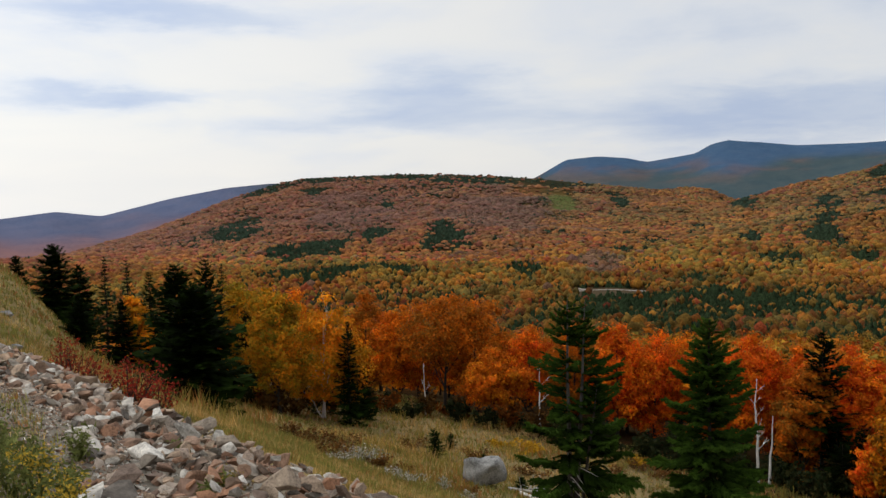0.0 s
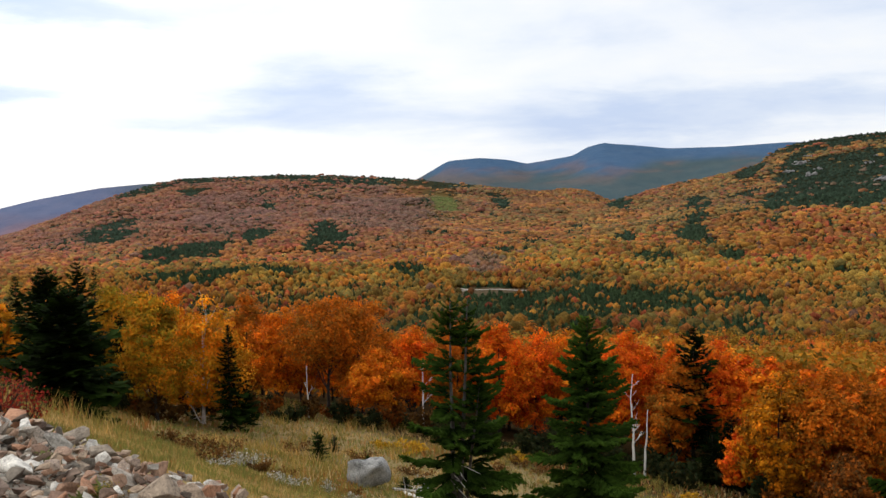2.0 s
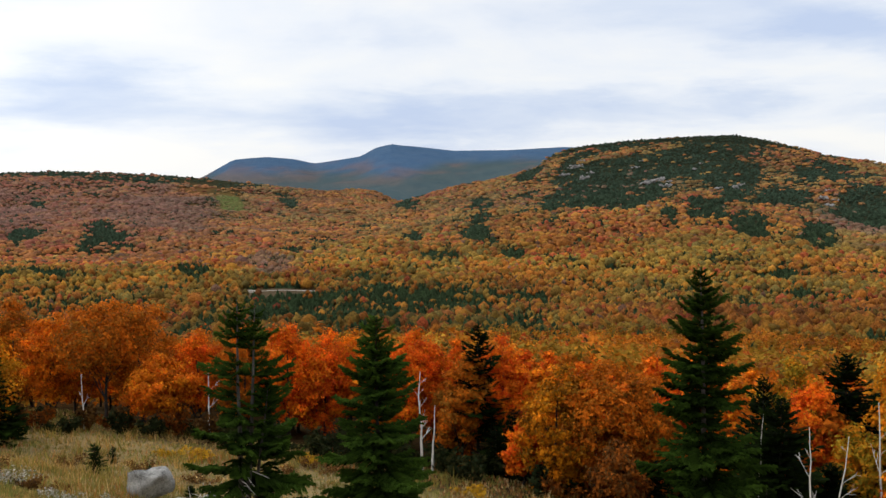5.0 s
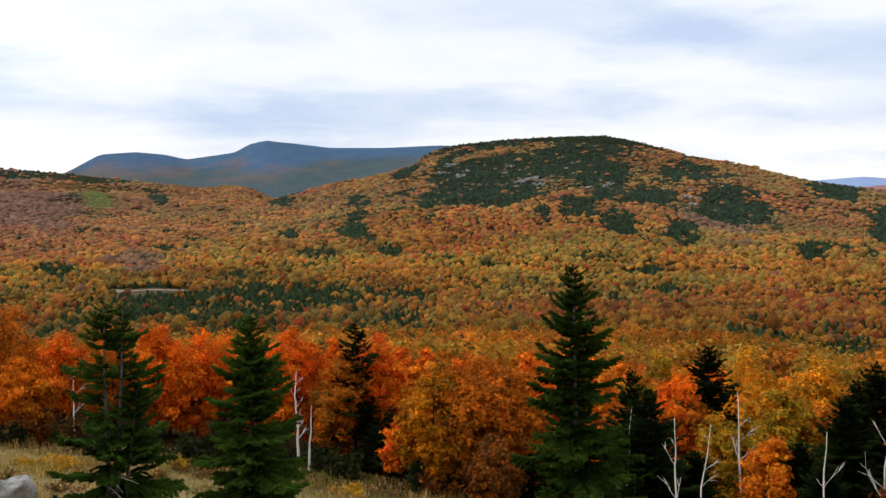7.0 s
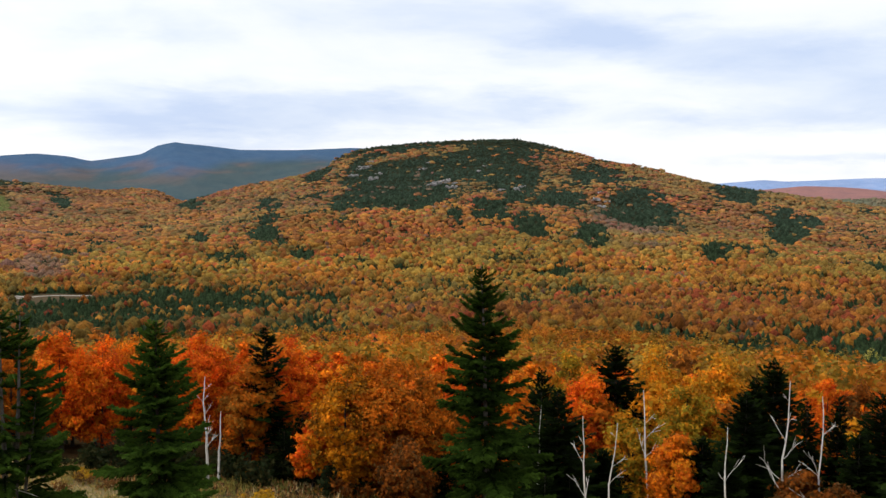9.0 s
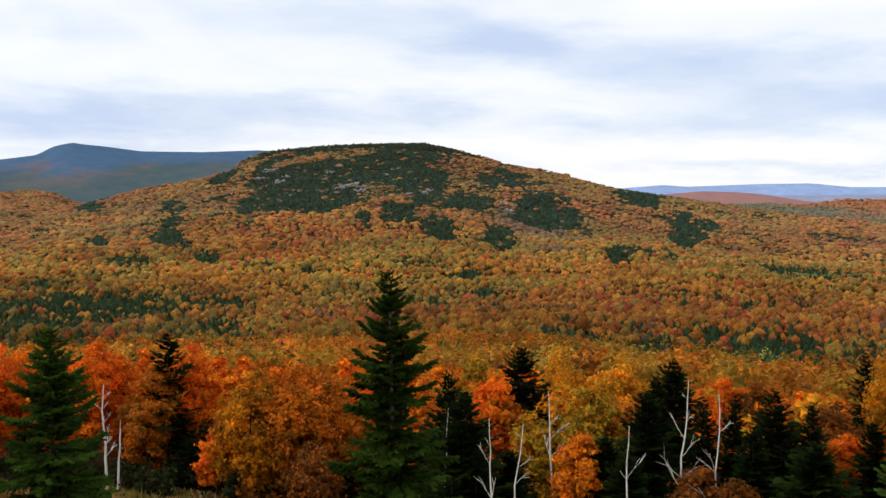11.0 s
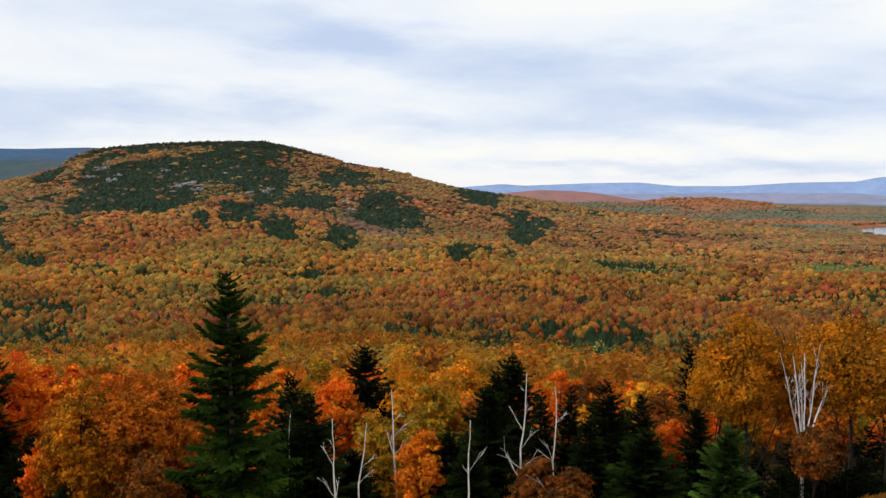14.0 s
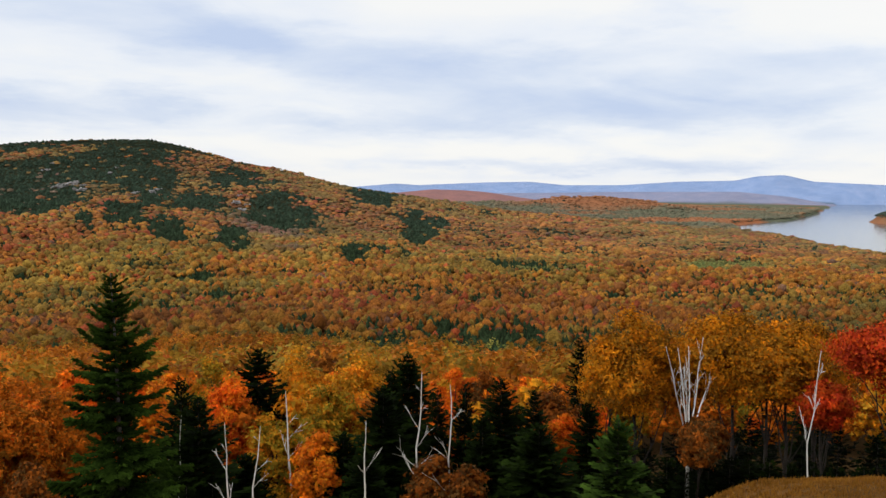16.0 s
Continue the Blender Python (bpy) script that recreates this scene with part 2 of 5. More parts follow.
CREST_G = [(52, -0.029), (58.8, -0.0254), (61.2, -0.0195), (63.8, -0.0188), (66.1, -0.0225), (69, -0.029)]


FINE_X, TABLES = np.linspace(-180, 180, 2881), {}


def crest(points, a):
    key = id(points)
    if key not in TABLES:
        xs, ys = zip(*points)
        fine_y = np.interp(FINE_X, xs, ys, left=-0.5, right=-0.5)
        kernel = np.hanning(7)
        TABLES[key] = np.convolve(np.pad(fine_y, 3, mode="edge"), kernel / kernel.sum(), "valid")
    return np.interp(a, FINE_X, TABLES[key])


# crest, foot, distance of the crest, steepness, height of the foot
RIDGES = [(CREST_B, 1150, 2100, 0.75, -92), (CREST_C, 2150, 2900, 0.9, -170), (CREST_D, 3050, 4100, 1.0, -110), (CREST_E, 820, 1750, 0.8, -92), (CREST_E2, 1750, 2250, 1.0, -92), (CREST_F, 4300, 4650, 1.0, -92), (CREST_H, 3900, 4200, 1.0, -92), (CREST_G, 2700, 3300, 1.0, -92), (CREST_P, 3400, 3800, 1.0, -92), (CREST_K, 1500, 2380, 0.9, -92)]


SHOULDER = 3.34


def slope_z(x, y):
    """The roadside, the fill and the meadow below it."""
    u, v = 0.76 * x + 0.65 * y - 4.3, 0.65 * x - 0.76 * y
    z = np.interp(u, [-40, -4.3, -1.2, 0, 4, 17.6, 24, 35, 60, 120], [-0.9, -1.7, -2.3, -2.7, -5.0, -11.4, -13.5, -15.4, -20.5, -30])
    z = z + 0.168 * np.clip(-v - 30, 0, 40) * step(-np.degrees(np.arctan2(x, y)), 18.5, 26.5) * step(u, -2, 8) * (1 - step(u, 13, 22))
    z = z + SHOULDER * step(v, 3, 7.2) * step(u, 3, 12) * (1 - step(u, 14, 22))      # a grassy shoulder
    return z + (rough(x, y, 3.0, 5) - 0.5) * 0.35 * step(np.hypot(x, y), 4, 12), u, v


def lake_mask(a, r):
    near = np.interp(a, [70.5, 71.3, 74.05, 76.4, 79, 90], [2100, 1850, 1640, 1440, 1350, 1290])
    far = np.interp(a, [70.5, 72, 74, 75.3, 76, 76.4, 79, 100], [2120, 2310, 2520, 3100, 3900, 4420, 4520, 4520])
    w = 40 * (rough(a * 12, r / 12, 6, 77) - 0.5)
    island = np.clip(1.6 - ((a - 79.4) / 1.25) ** 2 - ((r - 2560) / 130) ** 2, 0, 1)
    return (1 - island) * step(a, 70.3, 70.8) * step(r, near - 8 + w, near + 22 + w) * (1 - step(r, far - 60 + w, far + w)) * (1 - step(a, 120, 130))


def land(x, y):
    """Height of the ground at x, y (arrays)."""
    r, a = np.hypot(x, y) + 1e-6, np.degrees(np.arctan2(x, y))
    zn, u, v = slope_z(x, y)
    front = np.clip(np.cos(np.radians(a - 30)), -1, 1)
    zf = np.interp(r, [60, 130, 200, 400, 600, 800, 1200, 5000], [-17, -31, -45, -74, -87, -90.5, -92, -93])
    zf = zf * step(front, -0.3, 0.35) + (-1.0 - 0.004 * r) * (1 - step(front, -0.3, 0.35))
    zf = zf + (rough(x, y, 170, 9) - 0.5) * 14 * step(r, 110, 300) * (1 - 0.6 * step(r, 900, 2000))
    zf = zf - 90 * step(r, 3000, 4600) * (1 - step(a, -6, 4)) * step(a, -80, -50)
    zf = zf - 75 * step(r, 1200, 2050) * (1 - step(a, -17, -7))
    z = zn + (zf - zn) * step(r, 55, 125)
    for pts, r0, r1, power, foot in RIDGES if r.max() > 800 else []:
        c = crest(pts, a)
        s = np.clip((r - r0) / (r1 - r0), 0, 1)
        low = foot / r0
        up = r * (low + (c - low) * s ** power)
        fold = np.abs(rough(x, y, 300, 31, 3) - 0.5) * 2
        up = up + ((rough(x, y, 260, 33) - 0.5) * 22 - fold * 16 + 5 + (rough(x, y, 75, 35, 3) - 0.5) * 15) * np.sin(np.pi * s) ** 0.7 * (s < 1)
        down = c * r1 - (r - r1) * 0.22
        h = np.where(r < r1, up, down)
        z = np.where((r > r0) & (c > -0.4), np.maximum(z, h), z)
    lake = lake_mask(a, r)
    z = z + 20 * np.clip(1 - ((a - 79.4) / 1.25) ** 2 - ((r - 2560) / 130) ** 2, 0, 1)     # an island's wooded hump
    return z * (1 - lake) + (WATER - 3.5) * lake


# Stands of spruce in the woods: bearing, half width, nearest and farthest distance.
STANDS_B = [(-12.5, 1.25, 1336, 1712), (-7.1, 1.63, 1128, 1264), (-3.5, 0.43, 1614, 1738), (-4.3, 0.75, 1215, 1400), (-0.2, 1.35, 1118, 1350), (-9.9, 0.89, 1018, 1246), (-2.9, 1.48, 775, 950), (-8.1, 2.9, 805, 938), (10.7, 0.66, 1669, 1945), (-7.8, 0.76, 1813, 1928)]
STANDS_W = [(22.1, 0.66, 1259, 1517), (22.0, 0.71, 1032, 1241), (18.0, 0.62, 1142, 1230), (19.7, 1.02, 854, 1014), (24.1, 0.55, 871, 948), (12.4, 0.82, 1097, 1246), (24.8, 0.88, 1577, 1749), (27.4, 2.29, 1142, 1436), (32.3, 0.99, 1207, 1424), (33.0, 0.49, 1040, 1137), (17.8, 1.23, 1641, 2380), (22.8, 0.33, 966, 1032), (11.0, 0.68, 1021, 1125)]
STANDS_E = [(37.8, 1.09, 974, 1179), (41.3, 0.9, 948, 1137), (44.2, 1.76, 1197, 1458), (41.9, 1.79, 1394, 1684), (49.5, 1.66, 1470, 1790), (52.4, 1.46, 1259, 1530), (52.2, 0.8, 1135, 1254), (50.1, 0.68, 989, 1038), (39.8, 0.62, 807, 893), (48.5, 0.69, 926, 1023), (36.5, 1.01, 1207, 1557), (33.1, 0.68, 1202, 1374), (29.5, 2.6, 1270, 1560), (34.5, 1.6, 1480, 1700), (30.6, 2.6, 1170, 1400), (39.2, 1.5, 1240, 1420), (35.4, 1.0, 1080, 1240)]
STANDS_V = [(17.3, 6.6, 554, 692), (10.1, 1.2, 612, 724), (15.1, 1.47, 742, 829), (4.5, 1.01, 775, 920), (57.2, 2.74, 403, 465), (58.8, 5.2, 205, 440), (59.6, 2.37, 869, 987), (54.0, 1.55, 429, 475), (65.7, 1.65, 443, 508), (51.0, 1.35, 352, 453), (12.2, 4.68, 496, 623)]
# Leafless grey-brown woods and open green glades, in the same form.
BARE = [(3.1, 2.9, 1286, 1844), (-6.0, 2.2, 1394, 1783), (9.4, 1.3, 860, 1043), (30.5, 2.0, 1250, 1480), (43.5, 2.0, 1050, 1300)]
GLADES = [(7.1, 0.8, 1514, 1841), (70.7, 1.9, 985, 1045), (59.9, 1.6, 880, 925), (57.6, 0.7, 396, 416)]


def inside(x, y, stands, fray):
    """How far x, y lies within any of the stands, with a frayed edge: 0 to 1."""
    r, a = np.hypot(x, y), np.degrees(np.arctan2(x, y))
    aw, rw = a + 1.6 * (rough(x, y, 120, 63, 4) - 0.5), r * (1 + 0.16 * (rough(x, y, 110, 67, 4) - 0.5))
    n = fray * (rough(x, y, 38, 57, 4) - 0.5)
    out = np.zeros(len(x))
    for b, half, near, far in stands:
        q = 1 - ((aw - b) / half) ** 2 - ((rw - (near + far) / 2) / ((far - near) / 2)) ** 2
        out = np.maximum(out, np.maximum(step(q + n, -0.7, 0.25), 0.3 * step(q + 1.6 * n, -3.0, 0.2)))
    return out


def conifer_share(x, y, z):
    """How much of the wood at x, y is spruce."""
    r, a = np.hypot(x, y), np.degrees(np.arctan2(x, y))
    n = rough(x, y, 90, 51, 5)
    c = 0.03 + 0.36 * step(n, 0.58, 0.66) + 0.6 * step(rough(x, y, 34, 59, 2), 0.70, 0.80)
    c = np.maximum(c, 0.97 * inside(x, y, STANDS_B + STANDS_W + STANDS_E, 3.4))
    c = np.maximum(c, 0.92 * inside(x, y, STANDS_V, 3.4))
    c = np.maximum(c, 0.5 * step(rough(x, y, 60, 87, 4), 0.40, 0.55) * step(r, 330, 400) * (1 - step(r, 700, 800)) * (1 - step(a, 24, 30)))
    c = np.maximum(c, 0.40 * step(rough(x, y, 60, 89, 4), 0.42, 0.57) * step(r, 220, 260) * (1 - step(r, 480, 560)) * step(a, 50, 54))
    fray = 220 * (rough(x, y, 90, 83, 4) - 0.5)
    c = np.maximum(c, 0.9 * step(r + fray, 1930, 2000) * step(a, -13, -11) * (1 - step(a, 8, 12)))
    c = np.maximum(c, 0.95 * step(r, 1900, 2000) * step(a, 24, 28) * (1 - step(a, 38.5, 40.5)))
    aw = a + 3.0 * (rough(x, y, 120, 63, 4) - 0.5)
    summit = step(r + fray, 1340, 1440) * step(aw, 25.5, 27.5) * (1 - step(aw, 37.5, 40.0))
    c = np.maximum(c, 0.97 * summit * step(rough(x, y, 60, 85, 4), 0.32, 0.42))
    return c


# ---- ground sheet ----
def lowland_tint(x, y):
    """The wooded plain by the lake: green-grey bands, a rust-red hill and a pink ridge behind it."""
    r, a = np.hypot(x, y), np.degrees(np.arctan2(x, y))
    warm = step(rough(x, y, 260, 15, 5), 0.45, 0.56)
    hill = step(r, 2850, 3050) * (1 - step(r, 3380, 3420)) * step(a, 56, 60) * (1 - step(a, 67, 70))
    ridge = step(r, 3400, 3450) * (1 - step(a, 59, 62))
    warm = np.maximum(warm * (1 - 0.35 * step(r, 2200, 2700)), np.maximum(0.85 * hill, ridge))[:, None]
    rust = np.array([0.34, 0.135, 0.065]) * (1 - ridge[:, None]) + np.array([0.28, 0.155, 0.155]) * ridge[:, None]
    return np.array([0.125, 0.140, 0.100]) * (1 - warm) + rust * warm


def build_ground():
    az = np.radians(np.concatenate([np.arange(-180, -40, 4.0), np.arange(-40, 95, 0.33), np.arange(95, 180, 4.0)]))
    rr = np.concatenate([[0.0], np.geomspace(0.6, 140, 110), np.geomspace(145, 4880, 235)])
    rr = np.unique(np.concatenate([rr, [q[2] for q in RIDGES]]))      # a ring on every crest
    a, r = np.meshgrid(az, rr)
    x, y = (r * np.sin(a)).ravel(), (r * np.cos(a)).ravel()
    z = land(x, y)
    n, k = len(az), len(rr)
    i = np.arange((k - 1) * n)
    j = np.where((i % n) == n - 1, i - n + 1, i + 1)
    faces = np.column_stack([i, i + n, j + n, j])
    rad, deg = np.hypot(x, y), np.degrees(np.arctan2(x, y))
    u = 0.76 * x + 0.65 * y - 4.3
    field = np.array([0.27, 0.205, 0.10]) * (0.75 + 0.6 * rough(x, y, 7, 3)[:, None])
    # leaf litter, tinted darker for the shade beneath the front trees
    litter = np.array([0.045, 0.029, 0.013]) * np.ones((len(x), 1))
    gravel = np.array([0.24, 0.215, 0.18]) * np.ones((len(x), 1))
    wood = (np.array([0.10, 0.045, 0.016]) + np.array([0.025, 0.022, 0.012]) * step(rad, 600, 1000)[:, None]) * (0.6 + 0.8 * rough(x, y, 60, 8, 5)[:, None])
    # distance haze is painted into the far ranges: pale blue, violet and plum tints
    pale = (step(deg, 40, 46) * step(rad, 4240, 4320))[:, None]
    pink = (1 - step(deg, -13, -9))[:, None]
    # far mountains, blue haze painted over spruce, with rusty broad-leaved belts on their flanks
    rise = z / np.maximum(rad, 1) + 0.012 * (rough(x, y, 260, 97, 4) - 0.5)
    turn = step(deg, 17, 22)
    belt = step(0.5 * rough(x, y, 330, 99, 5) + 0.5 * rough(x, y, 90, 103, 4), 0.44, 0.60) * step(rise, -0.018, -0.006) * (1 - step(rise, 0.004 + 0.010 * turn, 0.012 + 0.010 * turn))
    hazed_flank = np.array([0.062, 0.118, 0.215]) + (np.array([0.066, 0.100, 0.118]) - np.array([0.062, 0.118, 0.215])) * (1 - step(rise - 0.012 * turn, -0.008, 0.006))[:, None]
    hazed_flank = hazed_flank + (np.array([0.165, 0.112, 0.10]) - hazed_flank) * (0.45 * belt)[:, None]
    hazy = hazed_flank * (1 - pale) + np.array([0.245, 0.35, 0.60]) * pale
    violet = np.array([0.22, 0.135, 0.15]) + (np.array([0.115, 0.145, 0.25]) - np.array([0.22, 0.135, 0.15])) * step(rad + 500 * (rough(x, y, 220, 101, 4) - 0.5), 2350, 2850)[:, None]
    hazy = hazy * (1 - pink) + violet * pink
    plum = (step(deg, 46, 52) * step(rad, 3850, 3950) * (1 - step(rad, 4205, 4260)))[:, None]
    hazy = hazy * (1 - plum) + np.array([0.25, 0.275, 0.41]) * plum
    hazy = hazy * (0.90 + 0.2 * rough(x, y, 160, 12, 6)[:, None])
    lowland = lowland_tint(x, y)
    share = conifer_share(x, y, z)[:, None]
    lea = inside(x, y, GLADES, 1.0)[:, None]
    wood = wood * (1 - lea) + np.array([0.11, 0.14, 0.05]) * lea
    glade = ((1 - step(np.abs(deg - 9.9), 2.0, 2.6)) * (1 - step(np.abs(rad - 708), 30, 40)))[:, None]
    wood = wood * (1 - glade) + np.array([0.085, 0.066, 0.042]) * glade
    share = share * (1 - glade)
    wood = wood * (1 - share) + np.array([0.03, 0.036, 0.022]) * share
    w = lambda f: f[:, None]
    col = gravel + (field - gravel) * w(step(u + 2.2 * (rough(x, y, 2.5, 21) - 0.5), -0.4, 0.6))
    rusty = step(deg, 60, 64) * step(rad, 9, 13) * step(u, 0.5, 2.5)
    col = col * (1 - w(rusty)) + np.array([0.13, 0.065, 0.022]) * w(rusty)
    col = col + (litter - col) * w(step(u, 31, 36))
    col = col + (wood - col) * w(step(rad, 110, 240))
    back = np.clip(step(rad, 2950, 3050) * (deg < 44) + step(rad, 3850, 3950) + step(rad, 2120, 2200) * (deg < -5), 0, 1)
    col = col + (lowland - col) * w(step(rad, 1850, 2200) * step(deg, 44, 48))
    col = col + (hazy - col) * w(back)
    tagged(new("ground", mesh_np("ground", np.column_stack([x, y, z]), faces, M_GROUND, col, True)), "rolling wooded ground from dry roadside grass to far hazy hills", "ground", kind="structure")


build_ground()


def water_material():
    m, t, p = material("lake_water")
    p.inputs["Base Color"].default_value = (0.05, 0.07, 0.09, 1)
    p.inputs["Roughness"].default_value = 0.12
    bump_of(t, p, noise_of(t, 0.25, 6.0), 0.25, 0.3)
    return m


def build_lake():
    az, rr = np.radians(np.arange(68, 130, 1.0)), np.geomspace(1200, 4700, 12)
    a, r = np.meshgrid(az, rr)
    n = len(az)
    i = np.arange((len(rr) - 1) * n)
    i = i[(i % n) != n - 1]
    v = np.column_stack([(r * np.sin(a)).ravel(), (r * np.cos(a)).ravel(), np.full(r.size, WATER)])
    tagged(new("water", mesh_np("water", v, np.column_stack([i, i + n, i + n + 1, i + 1]), water_material())), "calm pale lake under an overcast sky", "lake", kind="structure")


build_lake()


# ---- far woods ----
def leaves_at(at, size, rng, flat=0.5, long=1.3, out=None):
    """One pointed leaf or spray of leaves at each place."""
    n = len(at)
    nrm = rng.normal(0, 1, (n, 3))
    nrm[:, 2] = nrm[:, 2] * (1 + flat) + flat
    if out is not None:                       # turned towards the outside of the clump
        nrm = nrm * 0.42 + out
    nrm /= np.linalg.norm(nrm, axis=1, keepdims=True)
    s = np.cross(nrm, rng.normal(0, 1, (n, 3)))
    s /= np.linalg.norm(s, axis=1, keepdims=True) + 1e-9
    q = np.cross(nrm, s)
    k = np.asarray(size)[:, None]
    v = np.stack([at - s * k * long, at + s * k * long * 0.7 + q * k * 0.85 + nrm * k * 0.2, at + s * k * long * 0.45 - q * k * 0.85], 1)
    return v.reshape(-1, 3), np.arange(3 * n).reshape(n, 3)


def ball(level, rng, uneven):
    bm = bmesh.new()
    if level:
        bmesh.ops.create_icosphere(bm, subdivisions=level, radius=1.0)
    else:
        bmesh.ops.create_uvsphere(bm, u_segments=5, v_segments=3, radius=1.0)
        bmesh.ops.triangulate(bm, faces=list(bm.faces))
    bm.verts.index_update()
    v = np.array([q.co[:] for q in bm.verts])
    f = np.array([[q.index for q in p.verts] for p in bm.faces])
    bm.free()
    if not level:                             # far crowns are domes, open below
        f = f[v[f][:, :, 2].min(1) > -0.9]
    v = v * (1 + uneven * (rng.random((len(v), 1)) - 0.5))
    v[:, 2] = np.where(v[:, 2] < -0.2, v[:, 2] * 0.75, v[:, 2])
    return v, f


def spire(rng, sides, tiers):
    """A ragged cone of stacked skirts."""
    vs, fs = [], []
    for k in range(tiers):
        z0, z1 = k / tiers, min(1.0, (k + 1.6) / tiers)
        rad = 1 - 0.85 * k / tiers
        b = len(vs)
        for s in range(sides):
            t = 2 * math.pi * (s + 0.5 * k) / sides
            q = rad * (0.75 + 0.5 * rng.random())
            vs.append((q * math.cos(t), q * math.sin(t), z0 + 0.06 * rng.random()))
        vs.append((0, 0, z1))
        fs += [(b + s, b + (s + 1) % sides, b + sides) for s in range(sides)]
    return np.array(vs), np.array(fs)


HUES = np.array([(0.47, 0.165, 0.020), (0.46, 0.225, 0.026), (0.40, 0.068, 0.028), (0.28, 0.105, 0.026), (0.27, 0.200, 0.032), (0.13, 0.155, 0.040), (0.15, 0.10, 0.08)])
SPRUCE = np.array([0.024, 0.040, 0.017])


def scatter(r0, r1, a0, a1, gap, seed):
    """Tree places, spaced by gap(r), from bearing a0 to a1."""
    rng = np.random.default_rng(seed)
    out, r = [], r0
    while r < r1:
        g = gap(r)
        n = int(radians(a1 - a0) * r / g)
        a = radians(a0) + (np.arange(n) + rng.random(n) * 0.9) * radians(a1 - a0) / n
        q = r + (rng.random(n) - 0.5) * g * 1.1
        out.append(np.column_stack([q * np.sin(a), q * np.cos(a)]))
        r += g * 0.9
    return np.concatenate(out)


def build_woods():
    rng = np.random.default_rng(11)
    gap = lambda r: np.maximum(4.3, np.minimum(2.3 + r / 265, 4.95 + (r - 700) / 400))
    p = scatter(96, 3350, -30, 84, gap, 3)
    x, y = p.T
    r, a = np.hypot(x, y), np.degrees(np.arctan2(x, y))
    z = land(x, y)
    keep = (lake_mask(a, r) < 0.05) & ~((r > 2400) & (a < 24) | (r > 2110) & (a < 8) | (r > 2262) & (a >= 24) & (a < 46))
    keep &= ~((np.abs(a - 9.8) < 2.3) & (np.abs(r - 705) < 32))                # a clearing with a gravel road
    # beyond a crest the wood thins out
    rim = np.zeros(len(x))
    for pts, r0, r1, power, foot in RIDGES[:1] + RIDGES[3:4]:
        hid = (r > r1 + 60) & (crest(pts, a) > np.interp(a, [-30, 84], [-0.05, -0.05]))
        rim = np.maximum(rim, hid & ~((a > 26) & (a < 44) & (r < 2270)) & ~((a > 8) & (a < 19) & (r < 2420)))
    keep &= (rim < 0.5) | (rng.random(len(x)) < 0.25)
    x, y, z, r, a = x[keep], y[keep], z[keep], r[keep], a[keep]
    share = conifer_share(x, y, z)
    open_ground = inside(x, y, GLADES, 1.0)
    is_con = (rng.random(len(x)) < share) & (r > 215) & (open_ground < 0.5)
    size = np.maximum(0.9, np.minimum(2.3 + r / 265, gap(r)) / 5.2)
    # broadleaf crowns
    f1, f2, pick = rough(x, y, 70, 61, 4), rough(x, y, 150, 71, 4), rng.random(len(x))
    warm = np.array([0.36, 0.18, 0.06, 0.16, 0.15, 0.05, 0.03])
    left = step(-a, -16, 4) * step(r, 900, 1100)
    wts = warm[None, :] * np.ones((len(x), 1))
    wts[:, 4] *= 1.2 + 1.4 * step(a, 24, 34) * step(r, 600, 800)
    wts[:, 1] *= 0.35 + 2.2 * step(f1, 0.42, 0.62) * (1 - 0.8 * left)
    wts[:, 4] *= 0.3 + 5.0 * step(f2, 0.44, 0.58) * (1 - 0.9 * left)
    wts[:, 5] *= 0.4 + 9.0 * step(f2, 0.5, 0.64) * (1 - 0.9 * left)
    wts[:, 2] *= 0.35 + 3.0 * step(1 - f1, 0.50, 0.66) + 2.0 * left
    wts[:, 3] *= 0.5 + 1.6 * step(rough(x, y, 60, 91, 3), 0.45, 0.6)
    wts[:, 6] *= 0.4 + 7.0 * left * step(rough(x, y, 200, 81, 3), 0.48, 0.6)
    near = 1 - step(r, 180, 420)
    wts[:, 0] *= 1 + 0.8 * near
    wts[:, 1] *= 1 - 0.2 * near
    wts[:, 4:] *= (1 - 0.35 * near)[:, None]
    cum = np.cumsum(wts, 1) / wts.sum(1, keepdims=True)
    hue = HUES[(pick[:, None] > cum).sum(1).clip(0, 6)]
    stand = 0.22 + 1.42 * (0.6 * rough(x, y, 110, 95, 4) + 0.4 * rough(x, y, 28, 96, 2))[:, None]
    # the left hill is also lightened here, as haze in the tint
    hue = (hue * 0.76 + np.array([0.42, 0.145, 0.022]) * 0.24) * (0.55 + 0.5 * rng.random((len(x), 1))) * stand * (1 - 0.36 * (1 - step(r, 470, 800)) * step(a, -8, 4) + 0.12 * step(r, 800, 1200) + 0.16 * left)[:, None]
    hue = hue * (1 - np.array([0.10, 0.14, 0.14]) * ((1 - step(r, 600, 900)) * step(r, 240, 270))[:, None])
    # painted haze: crowns greyed with distance
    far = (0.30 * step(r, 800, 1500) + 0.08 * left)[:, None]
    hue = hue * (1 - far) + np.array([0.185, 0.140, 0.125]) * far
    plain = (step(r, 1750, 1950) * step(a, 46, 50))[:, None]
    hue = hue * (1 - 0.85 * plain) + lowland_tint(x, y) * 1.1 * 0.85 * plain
    # leafless grey stands, plus an even share of painted haze beyond 300 m
    twigs_and_haze = (0.6 * inside(x, y, BARE, 3.4) + 0.08)[:, None] * step(r, 300, 600)[:, None]
    hue = hue * (1 - twigs_and_haze) + np.array([0.135, 0.105, 0.092]) * (0.75 + 0.5 * rng.random((len(x), 1))) * twigs_and_haze
